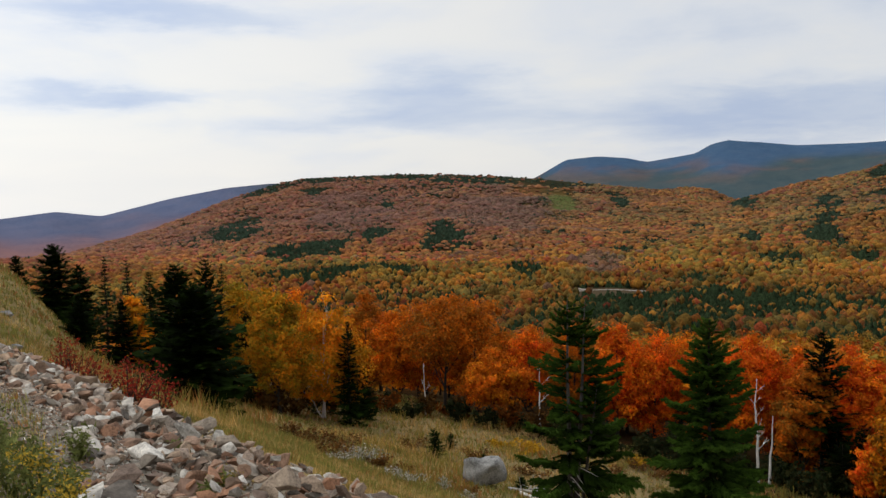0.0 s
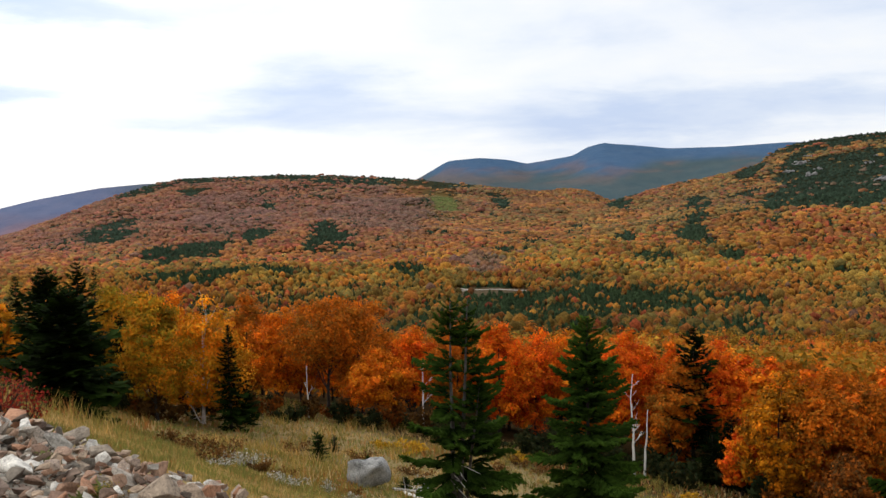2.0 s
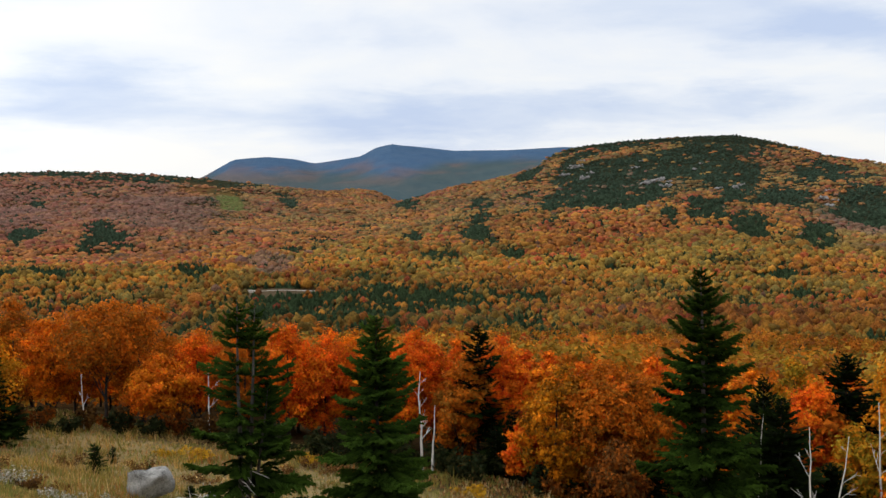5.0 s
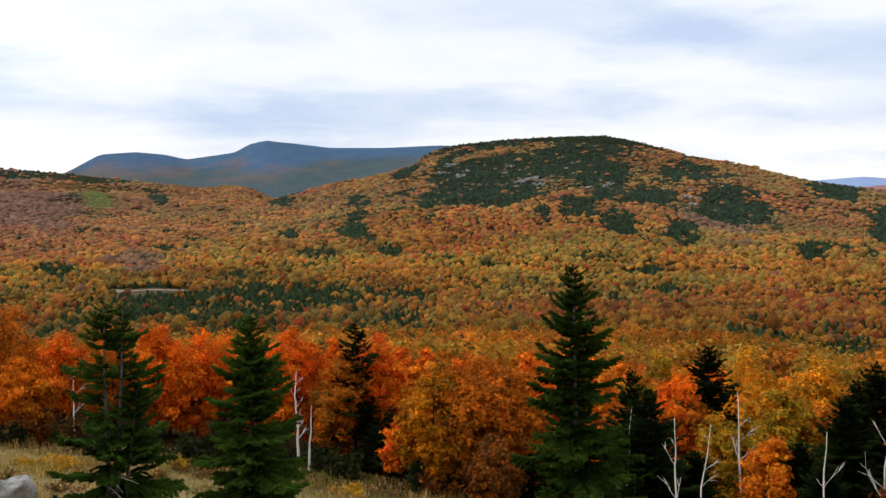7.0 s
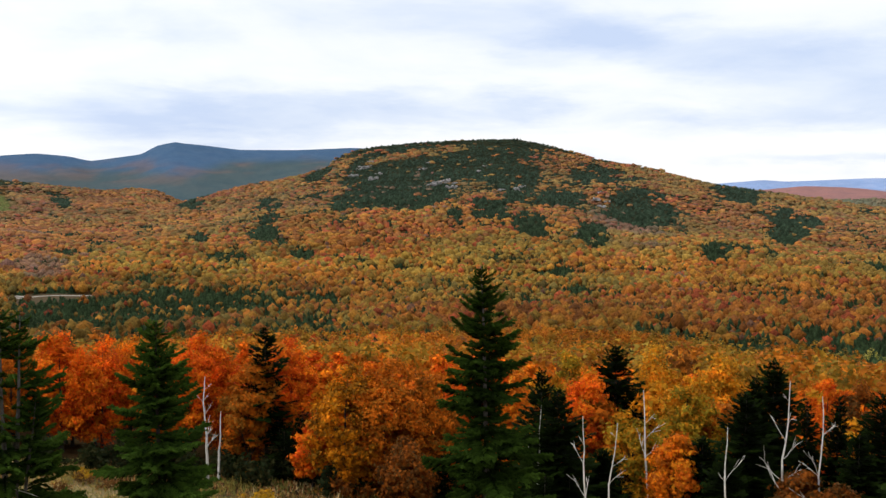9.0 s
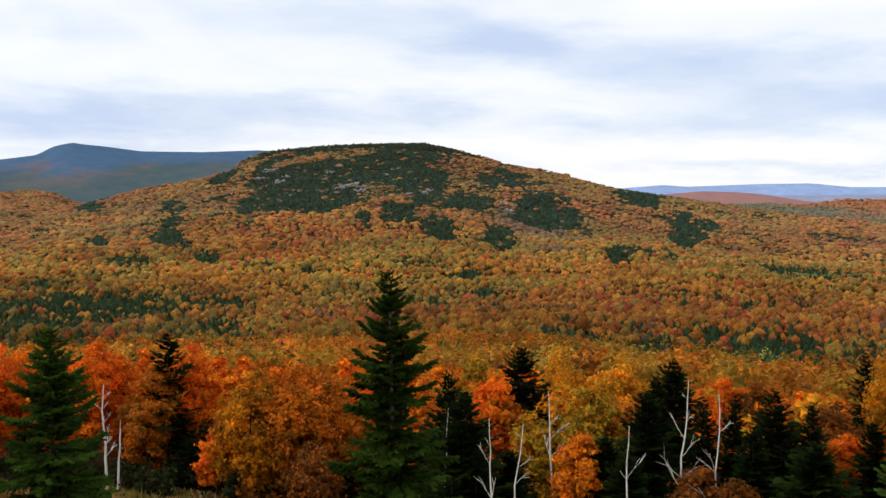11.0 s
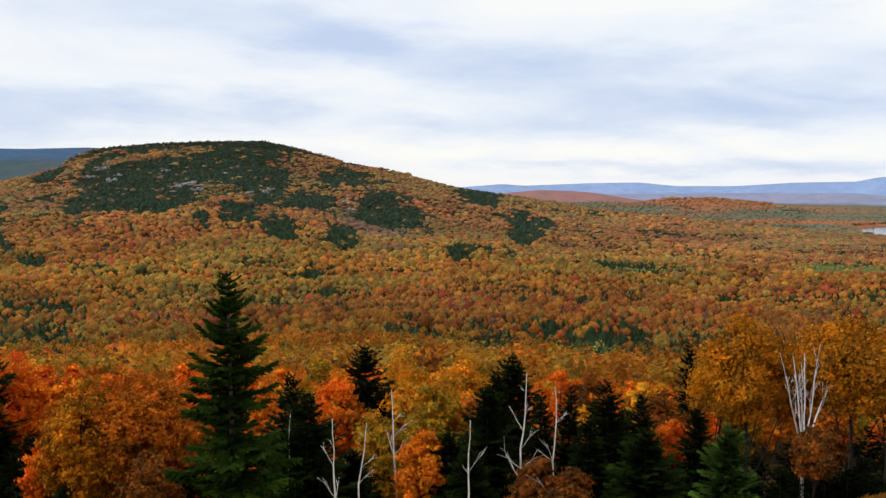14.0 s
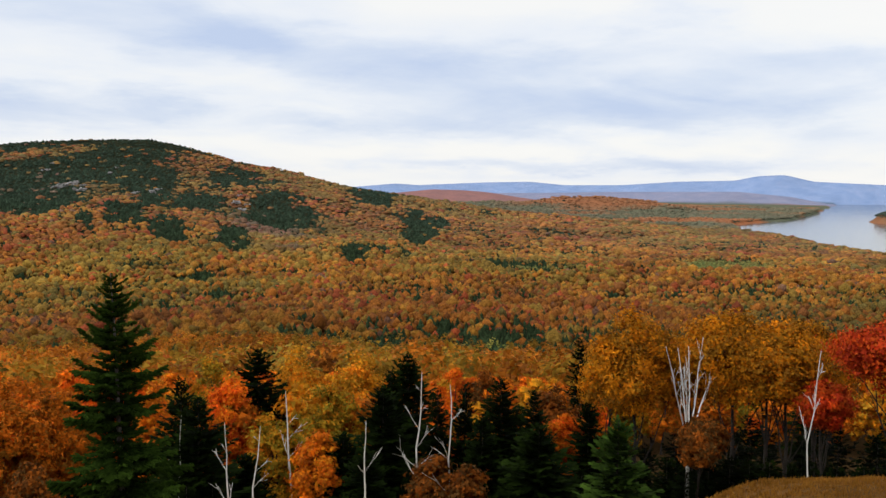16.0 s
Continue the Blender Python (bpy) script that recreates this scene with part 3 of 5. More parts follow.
    fresh = (0.85 * open_ground)[:, None]
    hue = hue * (1 - fresh) + np.array([0.15, 0.18, 0.06]) * fresh
    isle = (np.hypot((a - 79.4) / 2.2, (r - 2560) / 260) < 1)[:, None]
    hue = np.where(isle, np.array([0.05, 0.065, 0.05]), hue)
    # the left hill dulled to pinkish grey, its haze put into the crown colour
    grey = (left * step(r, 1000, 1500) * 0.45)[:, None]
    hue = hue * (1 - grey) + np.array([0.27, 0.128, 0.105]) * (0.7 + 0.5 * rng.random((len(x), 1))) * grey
    for name, label, lo, hi, level, uneven in (("middle", "valley woods of orange, rust and olive crowns", 420, 900, 1, 0.5), ("far", "distant autumn woods of orange, rust and olive crowns", 900, 9e3, 0, 0.5)):
        m = (~is_con) & (r >= lo) & (r < hi)
        variants = [ball(level, rng, uneven) for _ in range(8)]
        which = rng.integers(0, 8, len(x))
        parts = []
        for k, (v, f) in enumerate(variants):
            q = np.where(m & (which == k))[0]
            n, t = len(q), 2 * np.pi * rng.random(len(q))
            fat = np.exp(0.22 * rng.normal(0, 1, n)) * (1 - 0.6 * open_ground[q])
            w, h = fat * size[q] * (1.75 + 1.4 * rng.random(n)) * (1 + 0.28 * step(r[q], 700, 1300)), fat * size[q] ** 0.6 * (1.8 + 1.7 * rng.random(n)) * (1 - 0.42 * step(r[q], 700, 1400))
            lift = 2.4 * rng.random(n) * size[q] * (1 - 0.85 * step(r[q], 800, 1400))
            vx = (v[None, :, 0] * np.cos(t)[:, None] - v[None, :, 1] * np.sin(t)[:, None]) * w[:, None] + x[q][:, None]
            vy = (v[None, :, 0] * np.sin(t)[:, None] + v[None, :, 1] * np.cos(t)[:, None]) * w[:, None] + y[q][:, None]
            vz = v[None, :, 2] * h[:, None] + (z[q] + h * 0.6 + lift)[:, None]
            fv = (f[None] + (np.arange(n) * len(v))[:, None, None]).reshape(-1, 3)
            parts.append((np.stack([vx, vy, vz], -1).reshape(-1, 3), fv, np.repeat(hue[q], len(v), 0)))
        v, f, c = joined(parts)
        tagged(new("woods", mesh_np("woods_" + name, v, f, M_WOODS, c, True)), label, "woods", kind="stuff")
    # the nearest slope: crowns of separate leaf sprays
    for name, label, lo, hi, k, leaf in (("slope", "near slope of leafy orange, red and gold crowns", 0, 255, 84, 0.36), ("rise", "valley wood of leafy orange, gold and olive crowns", 255, 420, 60, 0.50)):
        q = np.where((~is_con) & (r >= lo) & (r < hi))[0]
        g = rng.normal(0, 1, (len(q), k, 3))
        g /= np.linalg.norm(g, axis=2, keepdims=True)
        g[:, :, 2] = np.abs(g[:, :, 2]) * 1.15 - 0.15
        w, h = 1.7 + 1.2 * rng.random(len(q)), 2.6 + 2.2 * rng.random(len(q))
        lump = 0.88 + 0.2 * rng.random((len(q), k, 1))
        pos = g * lump * np.stack([w, w, h], -1)[:, None] + np.stack([x[q], y[q], z[q] + h * 0.7], -1)[:, None]
        v, f = leaves_at(pos.reshape(-1, 3), leaf * (0.7 + 0.6 * rng.random(len(q) * k)), rng, 0.3, 1.1, out=g.reshape(-1, 3))
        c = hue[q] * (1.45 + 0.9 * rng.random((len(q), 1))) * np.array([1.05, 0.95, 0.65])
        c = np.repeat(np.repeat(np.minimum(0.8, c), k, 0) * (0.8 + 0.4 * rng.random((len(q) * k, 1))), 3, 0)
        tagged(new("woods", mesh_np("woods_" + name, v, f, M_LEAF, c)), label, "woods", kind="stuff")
    variants = [spire(rng, 5, 3) for _ in range(6)]
    parts = []
    for k, (v, f) in enumerate(variants):
        q = np.where(is_con & (np.arange(len(x)) % 6 == k))[0]
        n = len(q)
        w, h = size[q] ** 0.9 * (2.0 + 1.6 * rng.random(n)), size[q] ** 0.4 * (3.4 + 3.6 * rng.random(n) ** 1.5) * (1 - 0.52 * step(r[q], 750, 1700)) * (1.2 - 0.2 * step(r[q], 450, 750))
        co = np.stack([v[None, :, 0] * w[:, None] + x[q][:, None], v[None, :, 1] * w[:, None] + y[q][:, None], v[None, :, 2] * h[:, None] + z[q][:, None]], -1)
        fv = (f[None] + (np.arange(n) * len(v))[:, None, None]).reshape(-1, 3)
        # spruce tint lifted towards blue from 800 m on, as painted haze
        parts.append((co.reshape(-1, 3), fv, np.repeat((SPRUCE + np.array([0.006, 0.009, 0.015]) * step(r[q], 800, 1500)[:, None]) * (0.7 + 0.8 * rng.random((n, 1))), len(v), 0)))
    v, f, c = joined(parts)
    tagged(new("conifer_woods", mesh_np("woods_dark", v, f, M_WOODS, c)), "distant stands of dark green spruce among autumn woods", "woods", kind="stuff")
    print("woods", len(x), is_con.sum())


build_woods()


def outcrop(bearing, d, wide, seed):
    """Pale cliffs showing between the trees."""
    rng = np.random.default_rng(seed)
    x, y = d * math.sin(radians(bearing)), d * math.cos(radians(bearing))
    z = float(land(np.array([x]), np.array([y]))[0])
    ob = new("rock_outcrop")
    ob.location = (x, y, z)
    for k in range(8):
        v, f = ball(1, rng, 0.5)
        v = np.round(v * 1.6) / 1.6 * 0.7 + v * 0.3
        s = wide * (0.2 + 0.28 * rng.random())
        v = v * np.array([s, s * 0.7, s * (0.45 + 0.5 * rng.random())]) + np.array([rng.normal(0, wide * 0.55), rng.normal(0, wide * 0.3), 2.5 + rng.random() * wide * 0.4])
        slab = new("slab", mesh_np("slab", v, f, M_CLIFF))
        slab.parent = ob
    tagged(ob, "pale grey cliff outcrop among dark spruces on a hillside", "cliff", "cliffs on the hillside")


M_CLIFF = stained("pale_cliff", [(0.35, (0.10, 0.095, 0.10)), (0.5, (0.26, 0.25, 0.25)), (0.66, (0.5, 0.49, 0.48))], 0.12, fine=5.0, relief=0.8, depth=0.6)
for k, (b, d, w) in enumerate([(27.8, 1600, 16), (28.3, 1500, 17), (27.1, 1560, 12), (31.3, 1540, 9), (32.4, 1410, 16), (32.9, 1370, 12), (31.8, 1390, 11), (34.6, 1540, 8), (36.9, 1385, 12), (35.8, 1365, 8), (41.5, 1370, 13), (41.9, 1335, 11)]):
    outcrop(b, d, w * 0.62, 50 + k)
    outcrop(b + 0.28, d * 1.025, w * 0.4, 80 + k)


def far_road():
    """A pale gravel road with a fork, crossing a clearing in the valley."""
    m = stained("pale_gravel", [(0.3, (0.26, 0.235, 0.21)), (0.7, (0.44, 0.41, 0.38))], 0.1)
    pcs = []
    for a0, r0, a1, r1, w in ((7.2, 716, 8.6, 719, 0.8), (8.6, 719, 12.2, 722, 0.8), (8.6, 719, 8.1, 742, 0.9), (7.7, 716, 8.4, 734, 0.6)):
        t = np.linspace(0, 1, 24)
        a, r = np.radians(a0 + (a1 - a0) * t), r0 + (r1 - r0) * t + 2.5 * np.sin(5 * t)
        x, y = r * np.sin(a), r * np.cos(a)
        dx, dy = np.gradient(x), np.gradient(y)
        k = np.hypot(dx, dy)
        nx, ny = -dy / k * w, dx / k * w
        zc = land(x, y) + 0.25
        v = np.concatenate([np.column_stack([x + nx, y + ny, zc]), np.column_stack([x - nx, y - ny, zc]), np.column_stack([x + nx * 1.5, y + ny * 1.5, zc - 0.5]), np.column_stack([x - nx * 1.5, y - ny * 1.5, zc - 0.5])])
        i = np.arange(23)
        f = np.concatenate([np.column_stack([i + p, i + p + 1, i + q + 1, i + q]) for p, q in ((0, 24), (48, 0), (24, 72))])
        pcs.append((v, f, np.ones((len(v), 3))))
    v, f, c = joined(pcs)
    tagged(new("road", mesh_np("road", v, f, m)), "pale gravel road forking in a valley clearing", "road", kind="structure")


far_road()


# ---- parts and tubes ----
def part(name, me, parent, label="", at=None):
    ob = new(name, me)
    ob.parent = parent
    if at is not None:
        ob.matrix_basis = at
    if label:
        ob["label"] = label
    return ob


def height(x, y):
    if math.hypot(x, y) < 54:
        return float(slope_z(np.array([float(x)]), np.array([float(y)]))[0][0])
    return float(land(np.array([float(x)]), np.array([float(y)]))[0])


def spot(bearing, d):
    x, y = d * math.sin(radians(bearing)), d * math.cos(radians(bearing))
    return x, y, height(x, y)


def tube(path, radii, sides=6, tint=(1, 1, 1)):
    path = np.asarray(path, float)
    d = np.gradient(path, axis=0)
    d /= np.linalg.norm(d, axis=1, keepdims=True) + 1e-9
    ref = np.where(np.abs(d[:, 2:3]) > 0.9, [[1.0, 0, 0]], [[0, 0, 1.0]])
    s = np.cross(d, ref)
    s /= np.linalg.norm(s, axis=1, keepdims=True) + 1e-9
    q = np.cross(s, d)
    t = 2 * np.pi * np.arange(sides) / sides
    v = path[:, None] + np.asarray(radii)[:, None, None] * (np.cos(t)[None, :, None] * s[:, None] + np.sin(t)[None, :, None] * q[:, None])
    n = len(path)
    i = np.arange(n * sides).reshape(n, sides)
    f = np.stack([i[:-1], np.roll(i, -1, 1)[:-1], np.roll(i, -1, 1)[1:], i[1:]], -1).reshape(-1, 4)
    v = v.reshape(-1, 3)
    return v, f, np.tile(np.asarray(tint, float), (len(v), 1))


def bent(a, b, rng, sag=0.08, n=6):
    """A slightly crooked path from a to b."""
    a, b = np.asarray(a, float), np.asarray(b, float)
    t = np.linspace(0, 1, n)[:, None]
    size = np.linalg.norm(b - a)
    off = np.cumsum(rng.normal(0, 0.35, (n, 3)), 0) * size * sag * 0.4
    off -= t * off[-1]
    return a + (b - a) * t + off * np.sin(np.pi * t) ** 0.5


ORANGE = [(0.76, 0.205, 0.008), (0.74, 0.26, 0.012), (0.66, 0.145, 0.008), (0.50, 0.13, 0.010)]
RED = [(0.74, 0.125, 0.008), (0.78, 0.175, 0.009), (0.56, 0.075, 0.008), (0.74, 0.21, 0.010)]
GOLD = [(0.74, 0.295, 0.012), (0.66, 0.30, 0.018), (0.72, 0.225, 0.010), (0.46, 0.24, 0.018)]
OLIVE = [(0.38, 0.23, 0.016), (0.52, 0.25, 0.014), (0.24, 0.18, 0.016), (0.58, 0.22, 0.012)]
RUST = [(0.54, 0.135, 0.008), (0.38, 0.12, 0.010), (0.62, 0.165, 0.010), (0.30, 0.12, 0.014)]
CRIMSON = [(0.56, 0.05, 0.010), (0.64, 0.085, 0.010), (0.38, 0.036, 0.010), (0.50, 0.09, 0.012)]
# rust leaves darkened, the shade at the wood's edge put into the colour
SHADED_RUST = [(0.24, 0.065, 0.008), (0.16, 0.055, 0.010), (0.30, 0.085, 0.010), (0.11, 0.05, 0.012)]
AMBER = [(0.52, 0.19, 0.006), (0.36, 0.155, 0.010), (0.58, 0.185, 0.006), (0.26, 0.11, 0.010)]
WINE = [(0.28, 0.028, 0.018), (0.40, 0.045, 0.022), (0.18, 0.024, 0.016), (0.27, 0.08, 0.03)]


def broadleaf(name, label, category, bearing, d, tall, spread, palette, seed, group="", clusters=120, per=110, low=0.1, leaf=0.072, bark=None, bare=0.0, limbs=7, at=None):
    """A broad-leaved tree: bent tapered trunk, limbs that reach into the crown, and a crown of separate leaves in clumps."""
    rng = np.random.default_rng(seed)
    bark = bark or M_BARK
    x, y, z = at or spot(bearing, d)
    root = new(name)
    root.location = (x, y, z - 0.1)
    top = np.array([rng.normal(0, 0.04) * tall, rng.normal(0, 0.04) * tall, tall * 0.9])
    spine = bent((0, 0, 0), top, rng, 0.05, 9)
    r0 = 0.012 * tall + 0.02
    v, f, c = tube(spine, np.linspace(r0, 0.015, 9) * np.array([1.35] + [1] * 8), 7)
    stem = part("trunk", mesh_np("trunk", v, f, bark, None, True), root)
    # clumps of leaves in an egg-shaped shell
    g = rng.normal(0, 1, (clusters, 3))
    g /= np.linalg.norm(g, axis=1, keepdims=True)
    rad = 0.45 + 0.55 * rng.random(clusters) ** 0.6
    mid, half = tall * (low + 1) / 2, tall * (1 - low) / 2
    lobe = rng.normal(0, 1, (6, 3))
    lobe /= np.linalg.norm(lobe, axis=1, keepdims=True)
    lumpy = 0.78 + 0.42 * np.clip((g @ lobe.T).max(1) - 0.45, 0, 1) / 0.55
    ctr = g * (rad * lumpy)[:, None] * np.array([spread, spread, half]) * np.array([1, 1, 0.95])
    taper = 1 - 0.45 * np.clip(ctr[:, 2] / half, 0, 1) ** 2
    ctr[:, :2] *= taper[:, None]
    ctr += np.array([0, 0, mid]) + np.outer(np.clip((ctr[:, 2] + mid) / tall, 0, 1), [top[0], top[1], 0])
    order = rng.permutation(clusters)
    for k in order[:limbs]:
        h0 = np.clip(ctr[k, 2] / tall - 0.12 - 0.2 * rng.random(), 0.12, 0.85)
        start = spine[int(h0 * 8)]
        path = bent(start, ctr[k], rng, 0.12, 6)
        r1 = r0 * 0.55 * (1.05 - h0)
        pieces = [tube(path, np.linspace(r1, 0.008, 6), 5)]
        for _ in range(4):
            b = path[rng.integers(2, 5)]
            tip = b + (ctr[k] - b) * 0.5 + rng.normal(0, 0.22 * spread, 3)
            pieces.append(tube(bent(b, tip, rng, 0.1, 4), np.linspace(r1 * 0.4, 0.005, 4), 4))
        v, f, c = joined(pieces)
        part("limb", mesh_np("limb", v, f, bark, None, True), stem)
    n = rng.poisson(per, clusters)
    n = (n * (1 - bare * rng.random(clusters))).astype(int)
    q = np.repeat(np.arange(clusters), n)
    size = spread * (0.16 + 0.14 * rng.random(clusters))
    off = rng.normal(0, 1, (len(q), 3)) * np.array([0.55, 0.55, 0.36])
    pos = ctr[q] + off * size[q][:, None]
    pos[:, 2] = np.maximum(pos[:, 2], 0.25)
    v, f = leaves_at(pos, leaf * (0.7 + 0.7 * rng.random(len(q))), rng, out=off / (np.linalg.norm(off, axis=1, keepdims=True) + 1e-6) + g[q] * 0.5)
    pal = np.array(palette)
    pick = np.where(rng.random(len(q)) < 0.55, rng.integers(0, len(pal), clusters)[q], rng.integers(0, len(pal), len(q)))
    col = pal[pick] * (0.7 + 0.6 * rng.random((clusters, 1)))[q] * (0.75 + 0.5 * rng.random((len(q), 1)))
    part("crown", mesh_np("crown", v, f, M_LEAF, np.repeat(col, 3, 0)), root)
    return tagged(root, label, category, group)


def spray(rng, twigs, width, droop, tint):
    """One spruce bough, 1 long towards +x: a drooping spine with flat, forward-swept twigs of needles."""
    vs, cs, brush = [], [], twigs > 9
    # tips tinted light as if lit, the trunk end dark as inner shade
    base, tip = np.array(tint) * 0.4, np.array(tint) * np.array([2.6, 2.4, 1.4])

    def blade(a, b, w, lift, c):
        d = b - a
        s = np.cross(d, [0, 0, 1.0])
        s = s / (np.linalg.norm(s) + 1e-9) * w
        m = a + d * 0.45 + np.array([0, 0, lift])
        vs.extend([a, m - s, b, m + s])
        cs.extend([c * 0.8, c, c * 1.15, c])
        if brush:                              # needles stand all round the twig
            # shading painted on the upright blade: dark below, light above
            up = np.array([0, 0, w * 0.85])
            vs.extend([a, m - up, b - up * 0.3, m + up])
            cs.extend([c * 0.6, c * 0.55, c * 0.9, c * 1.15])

    def at(t):
        return np.array([t, 0, -droop * math.sin(1.9 * t) + 0.16 * max(0, t - 0.6)])
    for k in range(twigs):
        t = 0.10 + 0.9 * (k + rng.random() * 0.6) / twigs
        for side in (-1, 1):
            ln = (0.42 - 0.28 * t) * (0.7 + 0.6 * rng.random())
            ang = radians(50 + 18 * rng.random())
            a = at(t)
            b = a + np.array([math.cos(ang) * ln, side * math.sin(ang) * ln, -0.10 * ln + rng.normal(0, 0.03)])
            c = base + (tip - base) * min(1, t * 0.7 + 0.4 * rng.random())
            blade(a, b, width * (0.7 + 0.5 * rng.random()), 0.012, c)
            for s2 in (0.45, 0.75):
                e = a + (b - a) * s2
                g = e + np.array([0.45, side * 0.10 * rng.normal(1, 0.8), rng.normal(-0.05, 0.10)]) * ln * 0.75
                blade(e, g, width * 0.75, 0.01, c * (0.85 + 0.4 * rng.random()))
    for k in range(twigs // 2):
        t = 0.05 + 0.85 * k / (twigs // 2)
        a = at(t)
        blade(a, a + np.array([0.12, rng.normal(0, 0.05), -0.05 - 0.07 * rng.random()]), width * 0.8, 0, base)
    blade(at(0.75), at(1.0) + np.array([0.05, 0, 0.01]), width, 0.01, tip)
    v = np.array(vs)
    return v, np.arange(len(v)).reshape(-1, 4), np.array(cs)


def spruce(label, bearing, d, tall, radius, seed, group="", bare_to=0.06, levels=26, per=6, detail=12, single=False, density=1.0, tint=SPRUCE, lean=0.0, ragged=0.25, name="spruce_tree", twin=0.0, dead=0, bark=None, thin=0.0):
    """A spruce: trunk and whorls of boughs. single: each bough an object; else all in one crown mesh."""
    rng = np.random.default_rng(seed)
    x, y, z = spot(bearing, d)
    root = new(name)
    root.location = (x, y, z - 0.1)
    wide = 0.044 if detail > 9 else 0.115
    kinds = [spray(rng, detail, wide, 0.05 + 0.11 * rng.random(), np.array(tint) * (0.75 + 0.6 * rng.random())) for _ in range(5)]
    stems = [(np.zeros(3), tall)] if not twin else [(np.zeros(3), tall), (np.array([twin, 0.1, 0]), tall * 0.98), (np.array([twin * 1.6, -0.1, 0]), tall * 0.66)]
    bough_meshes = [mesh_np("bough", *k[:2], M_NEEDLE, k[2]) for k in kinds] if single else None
    pieces = []
    for foot, h in stems:
        tipx = foot + np.array([lean * h, 0, h])
        path = bent(foot * 0.25, tipx, rng, 0.015, 10)
        r0 = 0.011 * h + 0.03
        v, f, c = tube(path, np.linspace(r0, 0.012, 10), 7)
        stem = part("trunk", mesh_np("trunk", v, f, bark or M_BARK, None, True), root)
        for L in range(levels):
            t = bare_to + (0.985 - bare_to) * (L / (levels - 1)) ** 0.74
            ctr = path[min(9, int(t * 9))] + (path[min(9, int(t * 9) + 1)] - path[min(9, int(t * 9))]) * (t * 9 % 1)
            reach = radius * ((1 - t) ** 0.63 + 0.07) * (1 if t > 0.2 else 0.8 + t)
            spin = rng.random() * 6.28
            for k in range(per):
                if rng.random() > (density + 0.5 * max(0.0, t - 0.5)) * (1 - thin * (1 - step(t, 0.15, 0.5))):
                    continue
                yaw = spin + 6.283 * (k + 0.5 * rng.random()) / per
                if twin and math.cos(yaw) * (1 if foot[0] > 0.01 else -1) < -0.2 and t < 0.8:
                    continue
                ln = reach * (1 - ragged + 2 * ragged * rng.random() ** 1.5)
                pitch = -10 + 44 * t ** 1.5 + rng.normal(0, 8)
                kind = int(rng.integers(0, 5))
                m = Matrix.Translation(ctr + np.array([0, 0, rng.normal(0, 0.03)])) @ Euler((rng.normal(0, 0.15), radians(-pitch), yaw)).to_matrix().to_4x4() @ Matrix.Diagonal((ln, ln * (0.8 + 0.3 * rng.random()), ln, 1))
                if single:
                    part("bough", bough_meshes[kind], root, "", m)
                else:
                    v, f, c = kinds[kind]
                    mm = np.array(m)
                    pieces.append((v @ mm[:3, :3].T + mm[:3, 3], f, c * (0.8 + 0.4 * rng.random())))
        for k in range(dead):
            t = bare_to * 0.3 + 0.32 * rng.random()
            yaw, ln = 6.283 * rng.random(), radius * (0.5 + 0.5 * rng.random())
            a = np.array([lean * h * t, 0, h * t])
            b = a + np.array([math.cos(yaw) * ln, math.sin(yaw) * ln, -0.3 * ln])
            v, f, c = tube(bent(a, b, rng, 0.15, 5), np.linspace(0.02, 0.006, 5), 4)
            part("dead_branch", mesh_np("dead_branch", v, f, M_DEAD, None, True), stem, "bare bleached branch")
    if pieces:
        v, f, c = joined(pieces)
        part("crown", mesh_np("crown", v, f, M_NEEDLE, c), root)
    return tagged(root, label, "spruce tree", group)


def snag(label, bearing, d, tall, seed, forks=6, spread=0.25, lean=0.0, mat=None, thick=0.045, start=0.4, stems=1, fork=0.0, out=0.7, fan=0.21):
    """A dead standing trunk with a few bare branches."""
    rng = np.random.default_rng(seed)
    x, y, z = spot(bearing, d)
    root = new("dead_tree")
    root.location = (x, y, z - 0.1)
    mat = mat or M_DEAD
    for s in range(stems):
        end = np.array([lean * tall + (s - (stems - 1) / 2) * fan * tall + rng.normal(0, 0.03) * tall, rng.normal(0, 0.03) * tall, tall * (1 - 0.1 * rng.random() * (s > 0))])
        path = bent((0.03 * s, 0, 0), end, rng, 0.06, 10)
        if fork:
            mid = np.array([0.04 * (s - stems / 2), 0, tall * fork])
            path = np.concatenate([bent((0.02 * s, 0, 0), mid, rng, 0.02, 4)[:-1], bent(mid, end, rng, 0.05, 7)])
        v, f, c = tube(path, np.linspace(thick * 1.2, thick * 0.25, 10), 7)
        stem = part("trunk", mesh_np("trunk", v, f, mat, None, True), root)
        for k in range(forks):
            t = start + (0.95 - start) * (k + rng.random()) / max(1, forks)
            a = path[int(t * 9)]
            yaw = 6.283 * rng.random()
            ln = tall * spread * (0.5 + 0.7 * rng.random()) * (1.25 - t)
            b = a + np.array([math.cos(yaw) * ln * out, math.sin(yaw) * ln * out, ln * (0.5 + 0.5 * rng.random())])
            p2 = bent(a, b, rng, 0.18, 5)
            pcs = [tube(p2, np.linspace(thick * 0.45 * (1.2 - t), 0.006, 5), 5)]
            for _ in range(3):
                e = p2[rng.integers(2, 4)]
                pcs.append(tube(bent(e, e + (b - a) * 0.4 + rng.normal(0, 0.12 * ln, 3), rng, 0.2, 4), np.linspace(thick * 0.2, 0.005, 4), 4))
            v, f, c = joined(pcs)
            part("branch", mesh_np("branch", v, f, mat, None, True), stem)
    return tagged(root, label, "dead tree", "dead trees at the wood's edge")


def top_at(bearing, d, rise):
    """Height of a tree whose top is seen at that rise per metre."""
    return d * rise - spot(bearing, d)[2]


